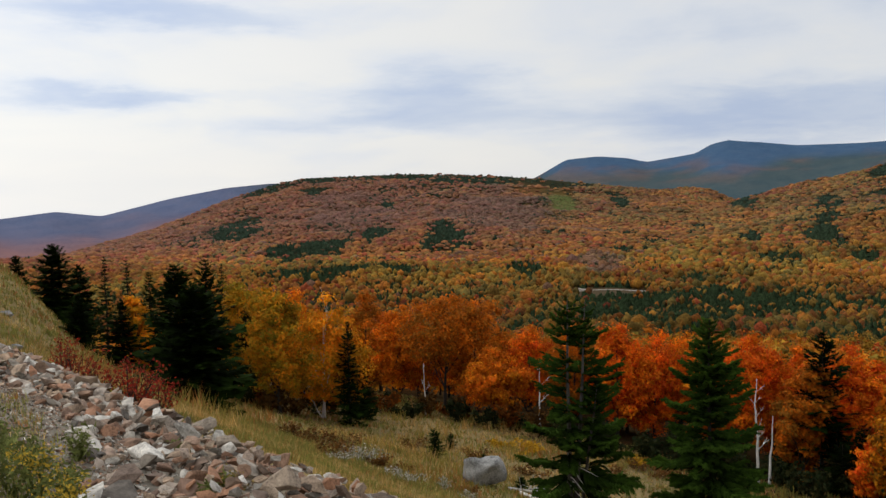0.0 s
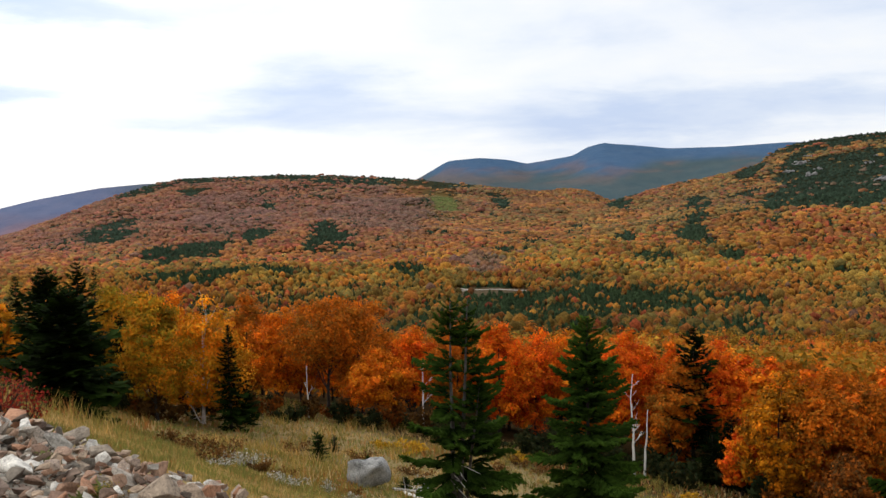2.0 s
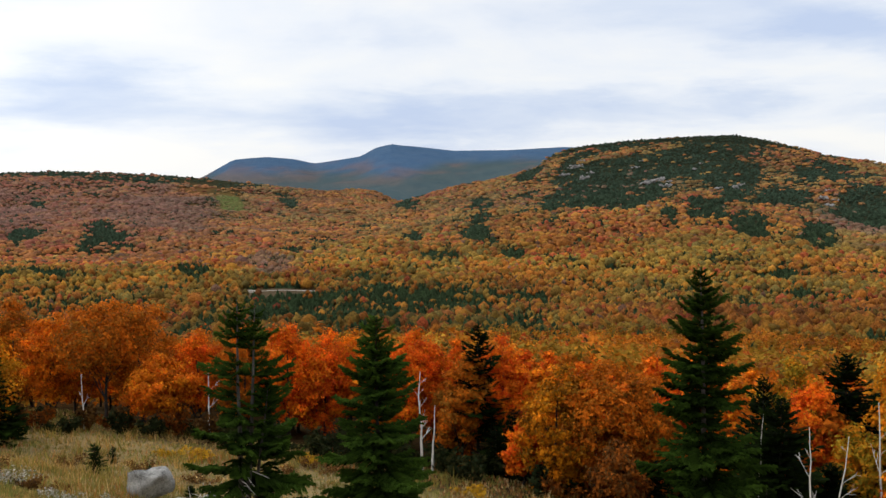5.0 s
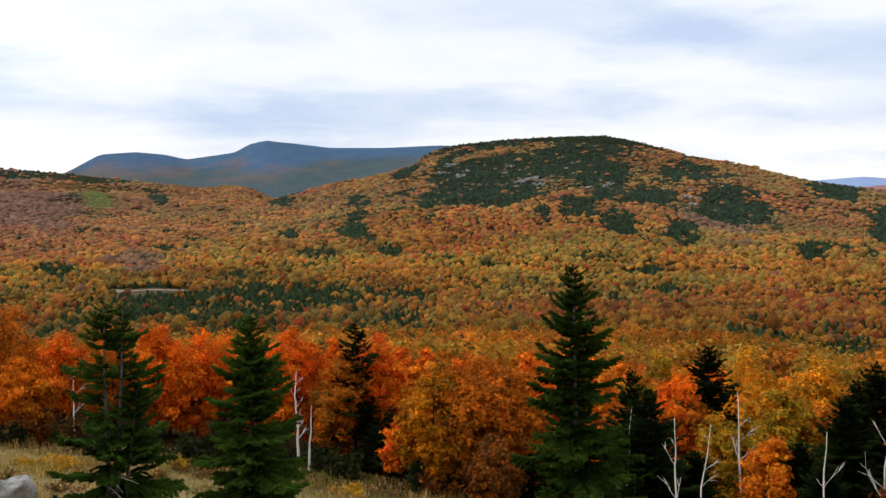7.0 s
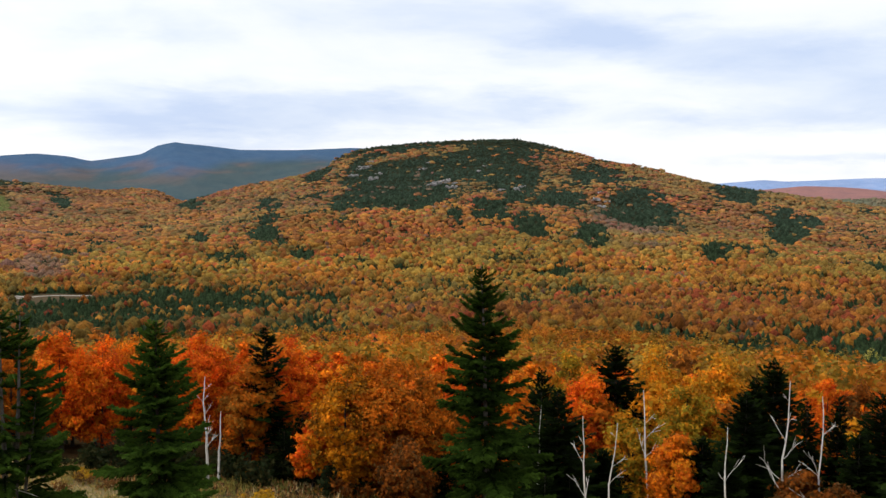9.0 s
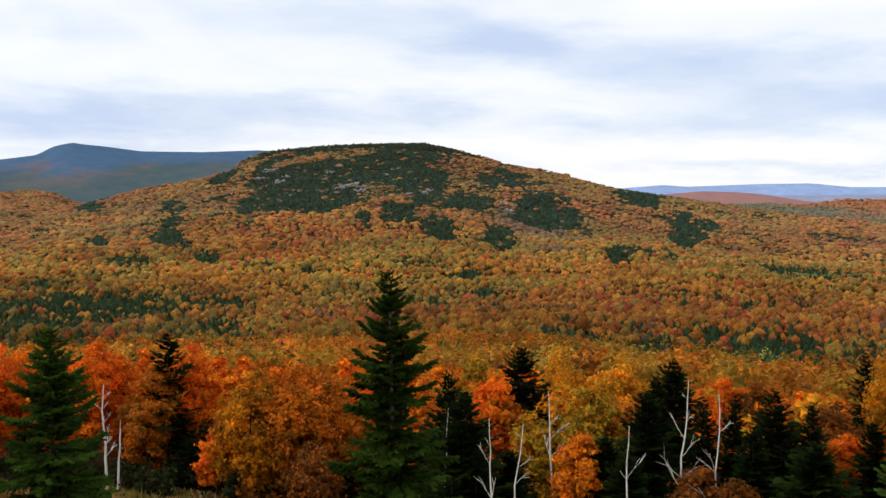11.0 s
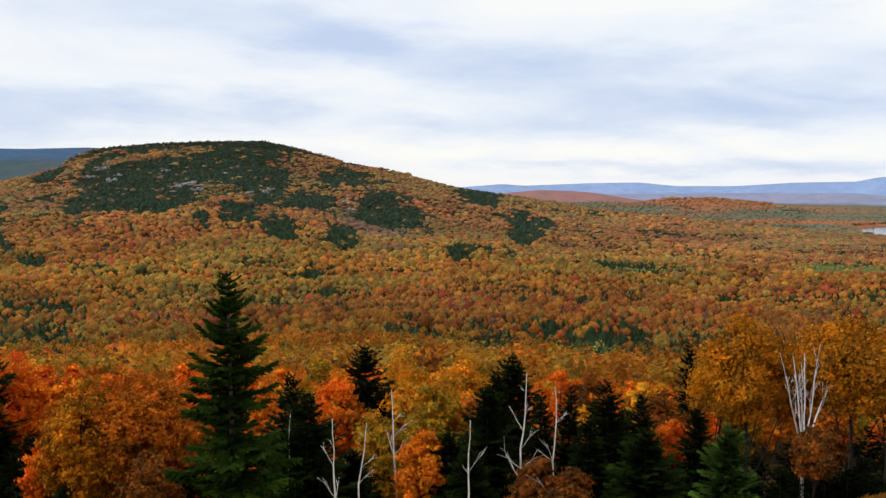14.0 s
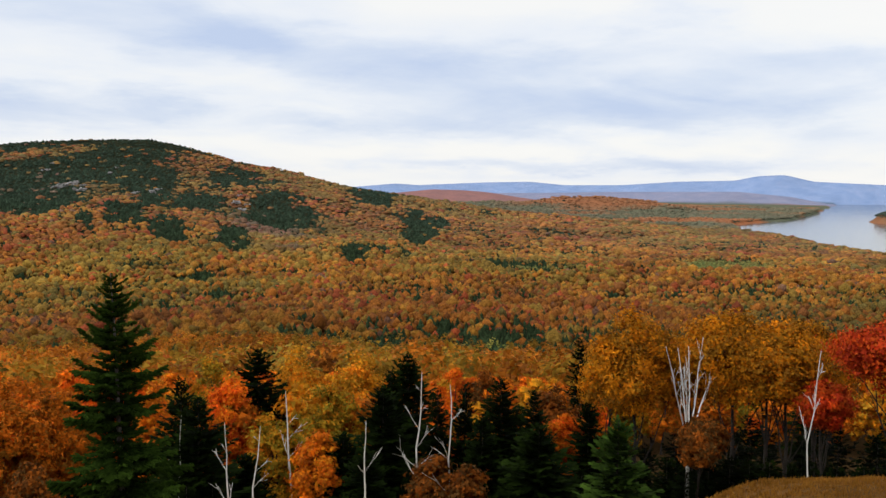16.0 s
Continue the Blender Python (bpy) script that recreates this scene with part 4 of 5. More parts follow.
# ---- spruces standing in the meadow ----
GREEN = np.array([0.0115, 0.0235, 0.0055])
spruce("tall dark green spruce with ragged boughs standing in dry meadow grass", 35.75, 26, top_at(35.1, 26, -0.094), 1.78, 101, levels=42, per=8, detail=19, single=True, tint=GREEN * 1.5, lean=-0.045, ragged=0.42, bare_to=0.05, density=0.66, dead=26, bark=M_GREY_BARK, thin=0.45)
spruce("open-crowned dark spruce with two tops and a bare grey trunk", 7.35, 29, top_at(7.4, 29, -0.128), 1.6, 102, levels=22, per=7, detail=19, single=True, tint=GREEN * 2.2, ragged=0.5, density=0.62, twin=0.55, bare_to=0.04, dead=8, bark=M_GREY_BARK, thin=0.12)
spruce("pointed green spruce with drooping boughs on the dry meadow", 15.65, 29, top_at(15.6, 29, -0.150), 1.72, 103, levels=36, per=8, detail=19, single=True, tint=GREEN * 2.2, ragged=0.45, density=0.66, bare_to=0.03, thin=0.2)

# ---- dark conifers at the meadow's edge: bearing, distance, rise of the top, radius ----
EDGE = "conifers along the meadow's edge"
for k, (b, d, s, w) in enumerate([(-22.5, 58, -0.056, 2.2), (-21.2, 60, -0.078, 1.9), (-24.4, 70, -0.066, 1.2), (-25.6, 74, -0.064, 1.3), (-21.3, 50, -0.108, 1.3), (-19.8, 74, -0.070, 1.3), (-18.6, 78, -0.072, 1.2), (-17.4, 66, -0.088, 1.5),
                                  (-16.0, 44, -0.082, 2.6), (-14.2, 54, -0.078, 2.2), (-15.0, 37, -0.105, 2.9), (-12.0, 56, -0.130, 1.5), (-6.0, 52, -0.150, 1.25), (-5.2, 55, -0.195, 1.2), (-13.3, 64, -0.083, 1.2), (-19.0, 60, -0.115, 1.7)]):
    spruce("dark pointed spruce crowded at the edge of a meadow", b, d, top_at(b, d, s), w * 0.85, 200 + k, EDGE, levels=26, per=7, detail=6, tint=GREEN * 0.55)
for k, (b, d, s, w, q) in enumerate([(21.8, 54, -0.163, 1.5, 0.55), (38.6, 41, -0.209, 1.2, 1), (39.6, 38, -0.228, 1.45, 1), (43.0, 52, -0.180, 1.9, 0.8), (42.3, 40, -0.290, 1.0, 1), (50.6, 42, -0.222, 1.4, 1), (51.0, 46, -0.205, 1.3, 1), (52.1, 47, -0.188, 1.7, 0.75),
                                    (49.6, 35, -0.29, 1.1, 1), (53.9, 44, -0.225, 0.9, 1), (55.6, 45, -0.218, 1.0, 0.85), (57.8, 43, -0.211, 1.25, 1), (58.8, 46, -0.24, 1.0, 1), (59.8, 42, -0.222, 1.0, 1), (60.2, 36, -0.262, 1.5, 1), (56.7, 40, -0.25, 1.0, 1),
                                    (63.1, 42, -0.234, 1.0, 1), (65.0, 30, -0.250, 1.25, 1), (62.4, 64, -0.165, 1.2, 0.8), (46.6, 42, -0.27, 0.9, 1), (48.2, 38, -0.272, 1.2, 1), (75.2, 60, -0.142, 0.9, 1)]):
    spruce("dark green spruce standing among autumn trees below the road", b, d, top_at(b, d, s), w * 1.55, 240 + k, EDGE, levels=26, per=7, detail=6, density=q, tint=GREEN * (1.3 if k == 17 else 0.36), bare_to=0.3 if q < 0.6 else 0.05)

# ---- autumn trees in the front row: bearing, distance, rise of the top, half width, palette ----
FRONT = "autumn trees along the meadow's edge"
maple = lambda k, b, d, s, w, pal, text, **kw: broadleaf("maple_tree", text, "maple tree", b, d, top_at(b, d, s), w, pal, 400 + k, FRONT, **kw)
for k, (b, d, s, w, pal) in enumerate([(-18.0, 62, -0.110, 0.9, GOLD), (-10.2, 52, -0.098, 1.9, OLIVE), (-12.4, 60, -0.100, 1.6, OLIVE), (-7.6, 54, -0.128, 2.3, GOLD), (-9.2, 62, -0.112, 1.9, ORANGE), (-5.0, 72, -0.125, 1.9, RUST), (-3.2, 66, -0.135, 1.8, ORANGE),
                                       (-0.2, 61, -0.123, 2.6, RUST), (1.9, 64, -0.121, 2.5, RUST), (2.9, 58, -0.188, 1.9, ORANGE), (-1.8, 68, -0.150, 1.7, ORANGE), (5.0, 66, -0.155, 2.0, RED), (7.8, 62, -0.158, 1.9, RUST)]):
    maple(k, b, d, s, w, pal, "maple in full orange and gold autumn leaf at a meadow's edge", low=0.42 if k == 7 else 0.3 if k == 9 else 0.12, bark=M_BIRCH if k == 3 else None)
for k, (b, d, s, w, pal) in enumerate([(10.3, 60, -0.157, 1.8, RED), (12.4, 60, -0.170, 1.9, RED), (13.9, 62, -0.162, 1.9, ORANGE), (17.2, 58, -0.160, 1.9, RED), (19.3, 60, -0.165, 1.7, RED), (20.7, 54, -0.192, 1.5, RUST), (23.3, 56, -0.176, 1.7, RED), (24.6, 48, -0.250, 0.9, RED),
                                       (26.6, 46, -0.205, 1.9, AMBER), (29.0, 46, -0.202, 1.9, RUST), (31.3, 47, -0.215, 1.8, RUST), (30.3, 42, -0.29, 1.3, SHADED_RUST), (33.6, 50, -0.212, 1.7, RED)]):
    maple(20 + k, b, d, s, w, pal, "maple in deep red and orange autumn leaf below the road")
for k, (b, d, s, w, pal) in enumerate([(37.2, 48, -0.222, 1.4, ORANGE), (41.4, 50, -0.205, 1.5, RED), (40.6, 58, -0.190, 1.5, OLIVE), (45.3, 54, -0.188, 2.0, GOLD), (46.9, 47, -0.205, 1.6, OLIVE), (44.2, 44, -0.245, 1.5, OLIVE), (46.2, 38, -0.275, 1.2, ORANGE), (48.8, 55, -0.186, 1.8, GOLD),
                                       (54.7, 54, -0.205, 1.5, RED), (57.0, 54, -0.20, 1.4, SHADED_RUST), (61.3, 50, -0.215, 1.5, SHADED_RUST), (53.2, 38, -0.292, 1.0, SHADED_RUST), (61.6, 44, -0.245, 1.1, RED), (55.5, 36, -0.31, 1.0, SHADED_RUST)]):
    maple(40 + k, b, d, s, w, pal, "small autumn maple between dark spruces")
for k, (b, d, s, w, pal) in enumerate([(65.8, 44, -0.140, 2.3, AMBER), (64.2, 47, -0.170, 1.8, OLIVE), (71.0, 42, -0.135, 2.4, AMBER), (73.2, 42, -0.145, 2.2, AMBER), (69.4, 46, -0.165, 2.0, AMBER), (74.6, 42, -0.142, 2.0, AMBER), (80.0, 36, -0.128, 2.2, CRIMSON), (76.6, 40, -0.195, 1.0, CRIMSON), (82.8, 38, -0.12, 2.4, CRIMSON), (76.0, 48, -0.14, 1.8, AMBER), (69.3, 38.2, -0.245, 0.9, SHADED_RUST)]):
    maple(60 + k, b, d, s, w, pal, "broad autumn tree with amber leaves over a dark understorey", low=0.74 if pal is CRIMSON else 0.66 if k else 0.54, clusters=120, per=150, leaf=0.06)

# ---- dead trunks ----
for k, (b, d, s, fk, ln, th) in enumerate([(18.35, 50, -0.211, 10, 0.0, 0.075), (18.95, 50, -0.249, 0, 0.03, 0.07), (5.6, 56, -0.199, 4, 0.0, 0.06), (-1.35, 58, -0.197, 3, 0.0, 0.05), (41.3, 36, -0.255, 4, 0.03, 0.05), (42.4, 36, -0.262, 3, 0.06, 0.045), (45.5, 40, -0.224, 5, -0.08, 0.06),
                                           (49.35, 33, -0.258, 3, 0.04, 0.05), (53.1, 38, -0.206, 8, 0.02, 0.055), (54.7, 38, -0.218, 5, -0.03, 0.05), (38.5, 38, -0.245, 1, -0.02, 0.04)]):
    snag("bleached bare trunk of a dead birch with broken branches", b, d, top_at(b, d, s), 600 + k, fk, 0.2 if k == 8 else 0.26, ln, None if k < 2 else M_BIRCH if k % 2 == 0 else None, th * 0.95)
snag("many-stemmed dead white birch with bare upswept branches", 69.0, 39.6, top_at(68.8, 39.6, -0.157), 640, 5, 0.24, -0.03, M_BIRCH, 0.046, 0.6, stems=6, fork=0.5, out=0.3, fan=0.135)
snag("thin leaning birch trunk with few bare twigs", 76.1, 30, top_at(76.0, 30, -0.165), 641, 10, 0.2, 0.025, M_BIRCH, 0.034, 0.7, out=0.3)
# ---- near-black spruces added as painted shade under the broad trees: bearing, distance, height, radius ----
LOW_SHADE_SPRUCES = [(50.2, 40, 3.2, 1.4), (52.6, 40, 3.4, 1.4), (54.6, 41, 3.4, 1.4), (57.2, 40, 3.4, 1.4), (58.6, 38, 3.2, 1.3), (61.4, 39, 3.4, 1.4), (62.8, 38, 3.2, 1.4), (63.9, 36, 3.0, 1.3), (38.9, 36, 3.2, 1.3), (40.4, 37, 3.0, 1.3), (43.4, 41, 2.6, 1.2), (47.2, 41, 2.6, 1.2), (25.0, 49, 2.6, 1.2), (22.9, 50, 2.8, 1.2), (32.6, 44, 2.6, 1.2), (34.2, 45, 2.8, 1.2)]
BACK_SHADE_SPRUCES = [(66.5, 47, 3.6, 1.5), (68.2, 46, 4.2, 1.6), (70.0, 45, 4.6, 1.7), (71.6, 46, 4.4, 1.7), (73.4, 45, 4.6, 1.8), (75.3, 44, 4.4, 1.7), (77.2, 43, 4.6, 1.8), (79.2, 42, 4.6, 1.8), (81.4, 41, 4.8, 1.9), (64.6, 48, 4.0, 1.5), (72.4, 49, 5.0, 1.8), (69.0, 50, 4.8, 1.8), (76.2, 49, 5.0, 1.8), (79.8, 47, 5.0, 1.9), (24.0, 52, 3.8, 1.5), (22.6, 53, 3.6, 1.4), (20.2, 55, 3.4, 1.3), (26.0, 50, 3.2, 1.4)]
for k, (b, d, h, w) in enumerate(BACK_SHADE_SPRUCES + [(66.0, 41, 3.3, 1.5), (67.8, 40.5, 3.6, 1.6), (68.9, 38.4, 3.4, 1.3), (70.2, 40, 3.6, 1.6), (71.4, 39.5, 3.8, 1.7), (72.5, 39.5, 3.6, 1.7), (73.6, 39, 3.8, 1.7), (74.8, 38.5, 3.8, 1.7), (76.0, 38, 3.7, 1.7), (77.2, 38, 3.9, 1.8), (78.6, 37.5, 3.9, 1.8), (80.0, 37, 4.0, 1.8), (81.4, 36.5, 4.0, 1.8), (82.6, 36.5, 4.2, 1.8), (83.8, 37, 4.2, 1.8)] + LOW_SHADE_SPRUCES):
    spruce("near-black spruce added to stand for the shade beneath autumn crowns", b, d, h, w, 700 + k, "understorey spruces", levels=15, per=6, detail=4, tint=GREEN * 0.2)

# ---- trees filling the edge of the wood ----
def fill_trees():
    rng = np.random.default_rng(77)
    masters = []
    for k, pal in enumerate((ORANGE, RED, GOLD, RUST, OLIVE, ORANGE, RED, RUST)):
        masters.append(broadleaf("autumn_tree", "slender autumn tree crowded into the edge of the wood", "tree", 0, 0, 6.6, 1.55, pal, 800 + k, "trees crowded behind the front row", clusters=56, per=46, low=0.1, leaf=0.14, limbs=1, at=(0, 0, 0)))
    used = [False] * 8
    for bx, by in scatter(40, 99, -28, 83, lambda r: 4.1, 19):
        d, b = math.hypot(bx, by), math.degrees(math.atan2(bx, by))
        u = 0.76 * bx + 0.65 * by - 4.3
        if u < ((44 if b < 60 else 62) if b > -4 else 30 + 3.2 * max(0, b + 8)) or (b < -13 and d < 78):
            continue
        if b < -12:
            k = int(rng.choice([0, 2, 3, 4]))
        elif b < 6:
            k = int(rng.choice([0, 3, 5, 7, 1]))
        elif b < 36:
            k = int(rng.choice([1, 6, 0, 7, 5]))
        elif b < 62:
            k = int(rng.choice([2, 4, 0, 5, 7, 6]))
        else:
            k = int(rng.choice([2, 4, 7, 3, 1]))
        ground = height(bx, by)
        roof = d * float(np.interp(b, [-8, -2, 10, 34, 38, 50, 63, 66], [-0.11, -0.135, -0.168, -0.18, -0.198, -0.212, -0.212, -0.15])) - ground
        if roof < 2.6:
            continue
        m = Matrix.Translation((bx, by, ground - 0.1)) @ Euler((0, 0, 6.283 * rng.random())).to_matrix().to_4x4()
        if not used[k]:
            used[k] = True
            masters[k].matrix_basis = m
            masters[k].scale = (1, 1, min(1.0, roof / 6.6))
            continue
        ob = copy_thing(masters[k], m)
        ob.scale = (rng.uniform(0.8, 1.15),) * 2 + (min(rng.uniform(0.72, 1.05), roof / 6.6),)


fill_trees()


# ---- undergrowth along the wood's edge ----
def shrub(name, label, category, bearing, d, tall, wide, palette, seed, leaves=500, leaf=0.05, stems=9, group="", mat=None):
    """A bush: thin stems from one root and small leaves towards their ends."""
    rng = np.random.default_rng(seed)
    x, y, z = spot(bearing, d)
    root = new(name)
    root.location = (x, y, z - 0.03)
    ends = []
    for _ in range(stems):
        t, q = 6.283 * rng.random(), wide * rng.random() ** 0.5
        b = np.array([math.cos(t) * q, math.sin(t) * q, tall * (0.55 + 0.45 * rng.random())])
        path = bent((0.1 * math.cos(t), 0.1 * math.sin(t), 0), b, rng, 0.12, 5)
        ends.append(path)
        v, f, c = tube(path, np.linspace(0.012, 0.003, 5), 4)
        part("stem", mesh_np("stem", v, f, M_BARK, None, True), root)
    ends = np.array(ends)
    q, k = rng.integers(0, stems, leaves), 4 - (rng.random(leaves) ** 1.7 * 3.4).astype(int)
    pos = ends[q, k] + rng.normal(0, 0.13, (leaves, 3)) * np.array([wide, wide, tall * 0.8])
    pos[:, 2] = np.maximum(pos[:, 2], 0.05)
    v, f = leaves_at(pos, leaf * (0.7 + 0.7 * rng.random(leaves)), rng, 0.2)
    col = np.array(palette)[rng.integers(0, len(palette), leaves)] * (0.7 + 0.6 * rng.random((leaves, 1)))
    part("foliage", mesh_np("foliage", v, f, mat or M_LEAF, np.repeat(col, 3, 0)), root)
    return tagged(root, label, category, group)


LOW = "bushes along the wood's edge"
rng0 = random.Random(5)
for k in range(48):
    b = -13 + 48 * (k + rng0.random()) / 48
    d0 = 50 + 1.0 * (b + 13) if b < -4 else 58 - 0.42 * (b + 4)
    # dark leaf palettes that carry the understorey's shade in their colour
    pal = rng0.choice([SHADED_RUST, [(0.08, 0.04, 0.012), (0.12, 0.055, 0.012)], [(0.02, 0.03, 0.010), (0.04, 0.04, 0.012)], [(0.02, 0.03, 0.010), (0.03, 0.035, 0.012)]])
    shrub("bush", "low rusty bush with shade-darkened leaves at the edge of the wood", "bush", b, d0 + rng0.uniform(-1, 4), rng0.uniform(0.7, 1.7), rng0.uniform(0.8, 1.4), pal, 900 + k, 420, 0.10, 5, LOW)
for k, (b, d, h, w) in enumerate([(-21.6, 22, 0.7, 0.6), (-20.4, 20, 0.6, 0.5), (-18.7, 19, 0.85, 0.6), (-17.4, 18, 0.65, 0.5), (-18.2, 21, 0.7, 0.6), (-22.2, 26, 1.0, 0.35)]):
    shrub("red_shrub", "wine-red leafless-stemmed shrub growing behind the rubble", "shrub", b, d, h, w, WINE, 960 + k, 360, 0.028, 24, "red shrubs behind the rubble")
for k, (b, d, h, w) in enumerate([(-8.0, 33, 0.7, 0.8), (-9.3, 36, 0.5, 0.7), (-4.5, 30, 0.35, 0.5), (11.6, 48, 0.6, 0.7), (-7.2, 27, 0.5, 0.6), (-3.0, 34, 0.4, 0.7), (0.8, 33, 0.35, 0.6), (1.6, 46, 0.45, 0.9), (5.0, 43, 0.4, 0.9), (-2.2, 47, 0.45, 0.9), (-6.6, 41, 0.5, 0.9), (9.8, 45, 0.4, 0.8), (13.0, 47, 0.45, 0.8)]):
    shrub("rusty_bush", "small rust-brown bush in the dry meadow", "bush", b, d, h, w, [(0.17, 0.075, 0.02), (0.22, 0.11, 0.03), (0.12, 0.06, 0.02)], 980 + k, 420, 0.04, 12, "bushes in the meadow")
for k, (b, d, h, w) in enumerate([(3.6, 50, 0.35, 1.3), (4.6, 49, 0.3, 1.0), (11.9, 50, 0.3, 1.0), (21.5, 44, 0.25, 0.9)]):
    shrub("fern_patch", "low yellow autumn ferns in the meadow", "ferns", b, d, h, w, [(0.62, 0.36, 0.02), (0.5, 0.28, 0.02), (0.4, 0.24, 0.03)], 990 + k, 420, 0.075, 12, "yellow ferns")
for k, (b, d, h, w) in enumerate([(-0.9, 45, 1.5, 0.75), (0.1, 48, 0.9, 0.4), (2.1, 42, 1.0, 0.5), (4.4, 38, 0.8, 0.45), (-25.9, 60, 1.8, 0.7)]):
    spruce("young green spruce growing in the dry meadow", b, d, h, w, 1000 + k, "young spruces in the meadow", levels=11, per=6, detail=8, tint=GREEN * 0.9, name="spruce_sapling")
for k, (b, d, h, w) in enumerate([(-5.6, 30, 0.55, 0.6), (-4.9, 31, 0.5, 0.6), (-6.0, 31.5, 0.45, 0.4), (-0.4, 30, 0.3, 0.4), (-3.4, 28, 0.3, 0.35), (-1.8, 31, 0.28, 0.35), (-2.6, 26.5, 0.3, 0.4), (0.9, 28.5, 0.28, 0.35), (-6.8, 26, 0.35, 0.4)]):
    shrub("aster_clump", "clump of seeding white asters in the meadow", "wildflowers", b, d, h, w, [(0.55, 0.52, 0.46), (0.4, 0.38, 0.3), (0.2, 0.2, 0.08), (0.25, 0.22, 0.1), (0.6, 0.58, 0.54)], 1010 + k, 380, 0.026, 14, "white wildflowers")


# ---- stones ----
def stone_material(name, stops, lichen=True):
    m, t, p = material(name)
    rnd = t.nodes.new("ShaderNodeObjectInfo").outputs["Random"]
    base = ramp_node(t, rnd, stops)
    n1, n2 = noise_of(t, 3.0, 6.0, 0.65), noise_of(t, 22.0, 5.0, 0.6)
    v = ramp_node(t, math_node(t, "MULTIPLY_ADD", n2, 0.45, math_node(t, "MULTIPLY", n1, 0.55)), [(0.34, (0.26, 0.24, 0.22)), (0.5, (0.85, 0.84, 0.82)), (0.66, (1.3, 1.28, 1.24))])
    t.links.new(mix_color(t, 1.0, base, v, "MULTIPLY"), p.inputs["Base Color"])
    p.inputs["Roughness"].default_value = 0.85
    p.inputs["Specular IOR Level"].default_value = 0.25
    bump_of(t, p, n2, 0.5, 0.012)
    return m


STONES = [(0.0, (0.075, 0.07, 0.06)), (0.14, (0.33, 0.19, 0.12)), (0.28, (0.46, 0.43, 0.38)), (0.42, (0.42, 0.21, 0.12)), (0.54, (0.13, 0.12, 0.11)), (0.68, (0.52, 0.38, 0.27)), (0.80, (0.24, 0.22, 0.19)), (0.9, (0.60, 0.57, 0.52)), (1.0, (0.80, 0.78, 0.74))]
M_STONE = stone_material("blasted_rock", STONES)


def island_stone():
    m, t, p = material("rubble")
    rnd = t.nodes.new("ShaderNodeNewGeometry").outputs["Random Per Island"]
    base = ramp_node(t, rnd, STONES)
    n2 = noise_of(t, 9.0, 6.0, 0.65)
    v = ramp_node(t, n2, [(0.34, (0.35, 0.33, 0.31)), (0.66, (1.3, 1.28, 1.25))])
    t.links.new(mix_color(t, 1.0, base, v, "MULTIPLY"), p.inputs["Base Color"])
    p.inputs["Roughness"].default_value = 0.88
    bump_of(t, p, n2, 0.5, 0.015)
    return m


M_RUBBLE = island_stone()


def hull(rng, n=13, squash=(1, 0.8, 0.55), soft=0.009):
    """An angular broken stone about 1 across."""
    p = rng.normal(0, 1, (n, 3))
    p /= np.linalg.norm(p, axis=1, keepdims=True)
    p *= (0.75 + 0.3 * rng.random((n, 1))) * np.array(squash) * 0.5
    bm = bmesh.new()
    for q in p:
        bm.verts.new(q)
    bmesh.ops.convex_hull(bm, input=bm.verts)
    loose = [q for q in bm.verts if not q.link_faces]
    bmesh.ops.delete(bm, geom=loose, context="VERTS")
    if soft:
        bmesh.ops.bevel(bm, geom=list(bm.edges), offset=soft, segments=1, affect="EDGES")
    bmesh.ops.triangulate(bm, faces=list(bm.faces))
    bm.verts.index_update()
    v = np.array([q.co[:] for q in bm.verts])
    f = np.array([[q.index for q in w.verts] for w in bm.faces])
    bm.free()
    return v, f


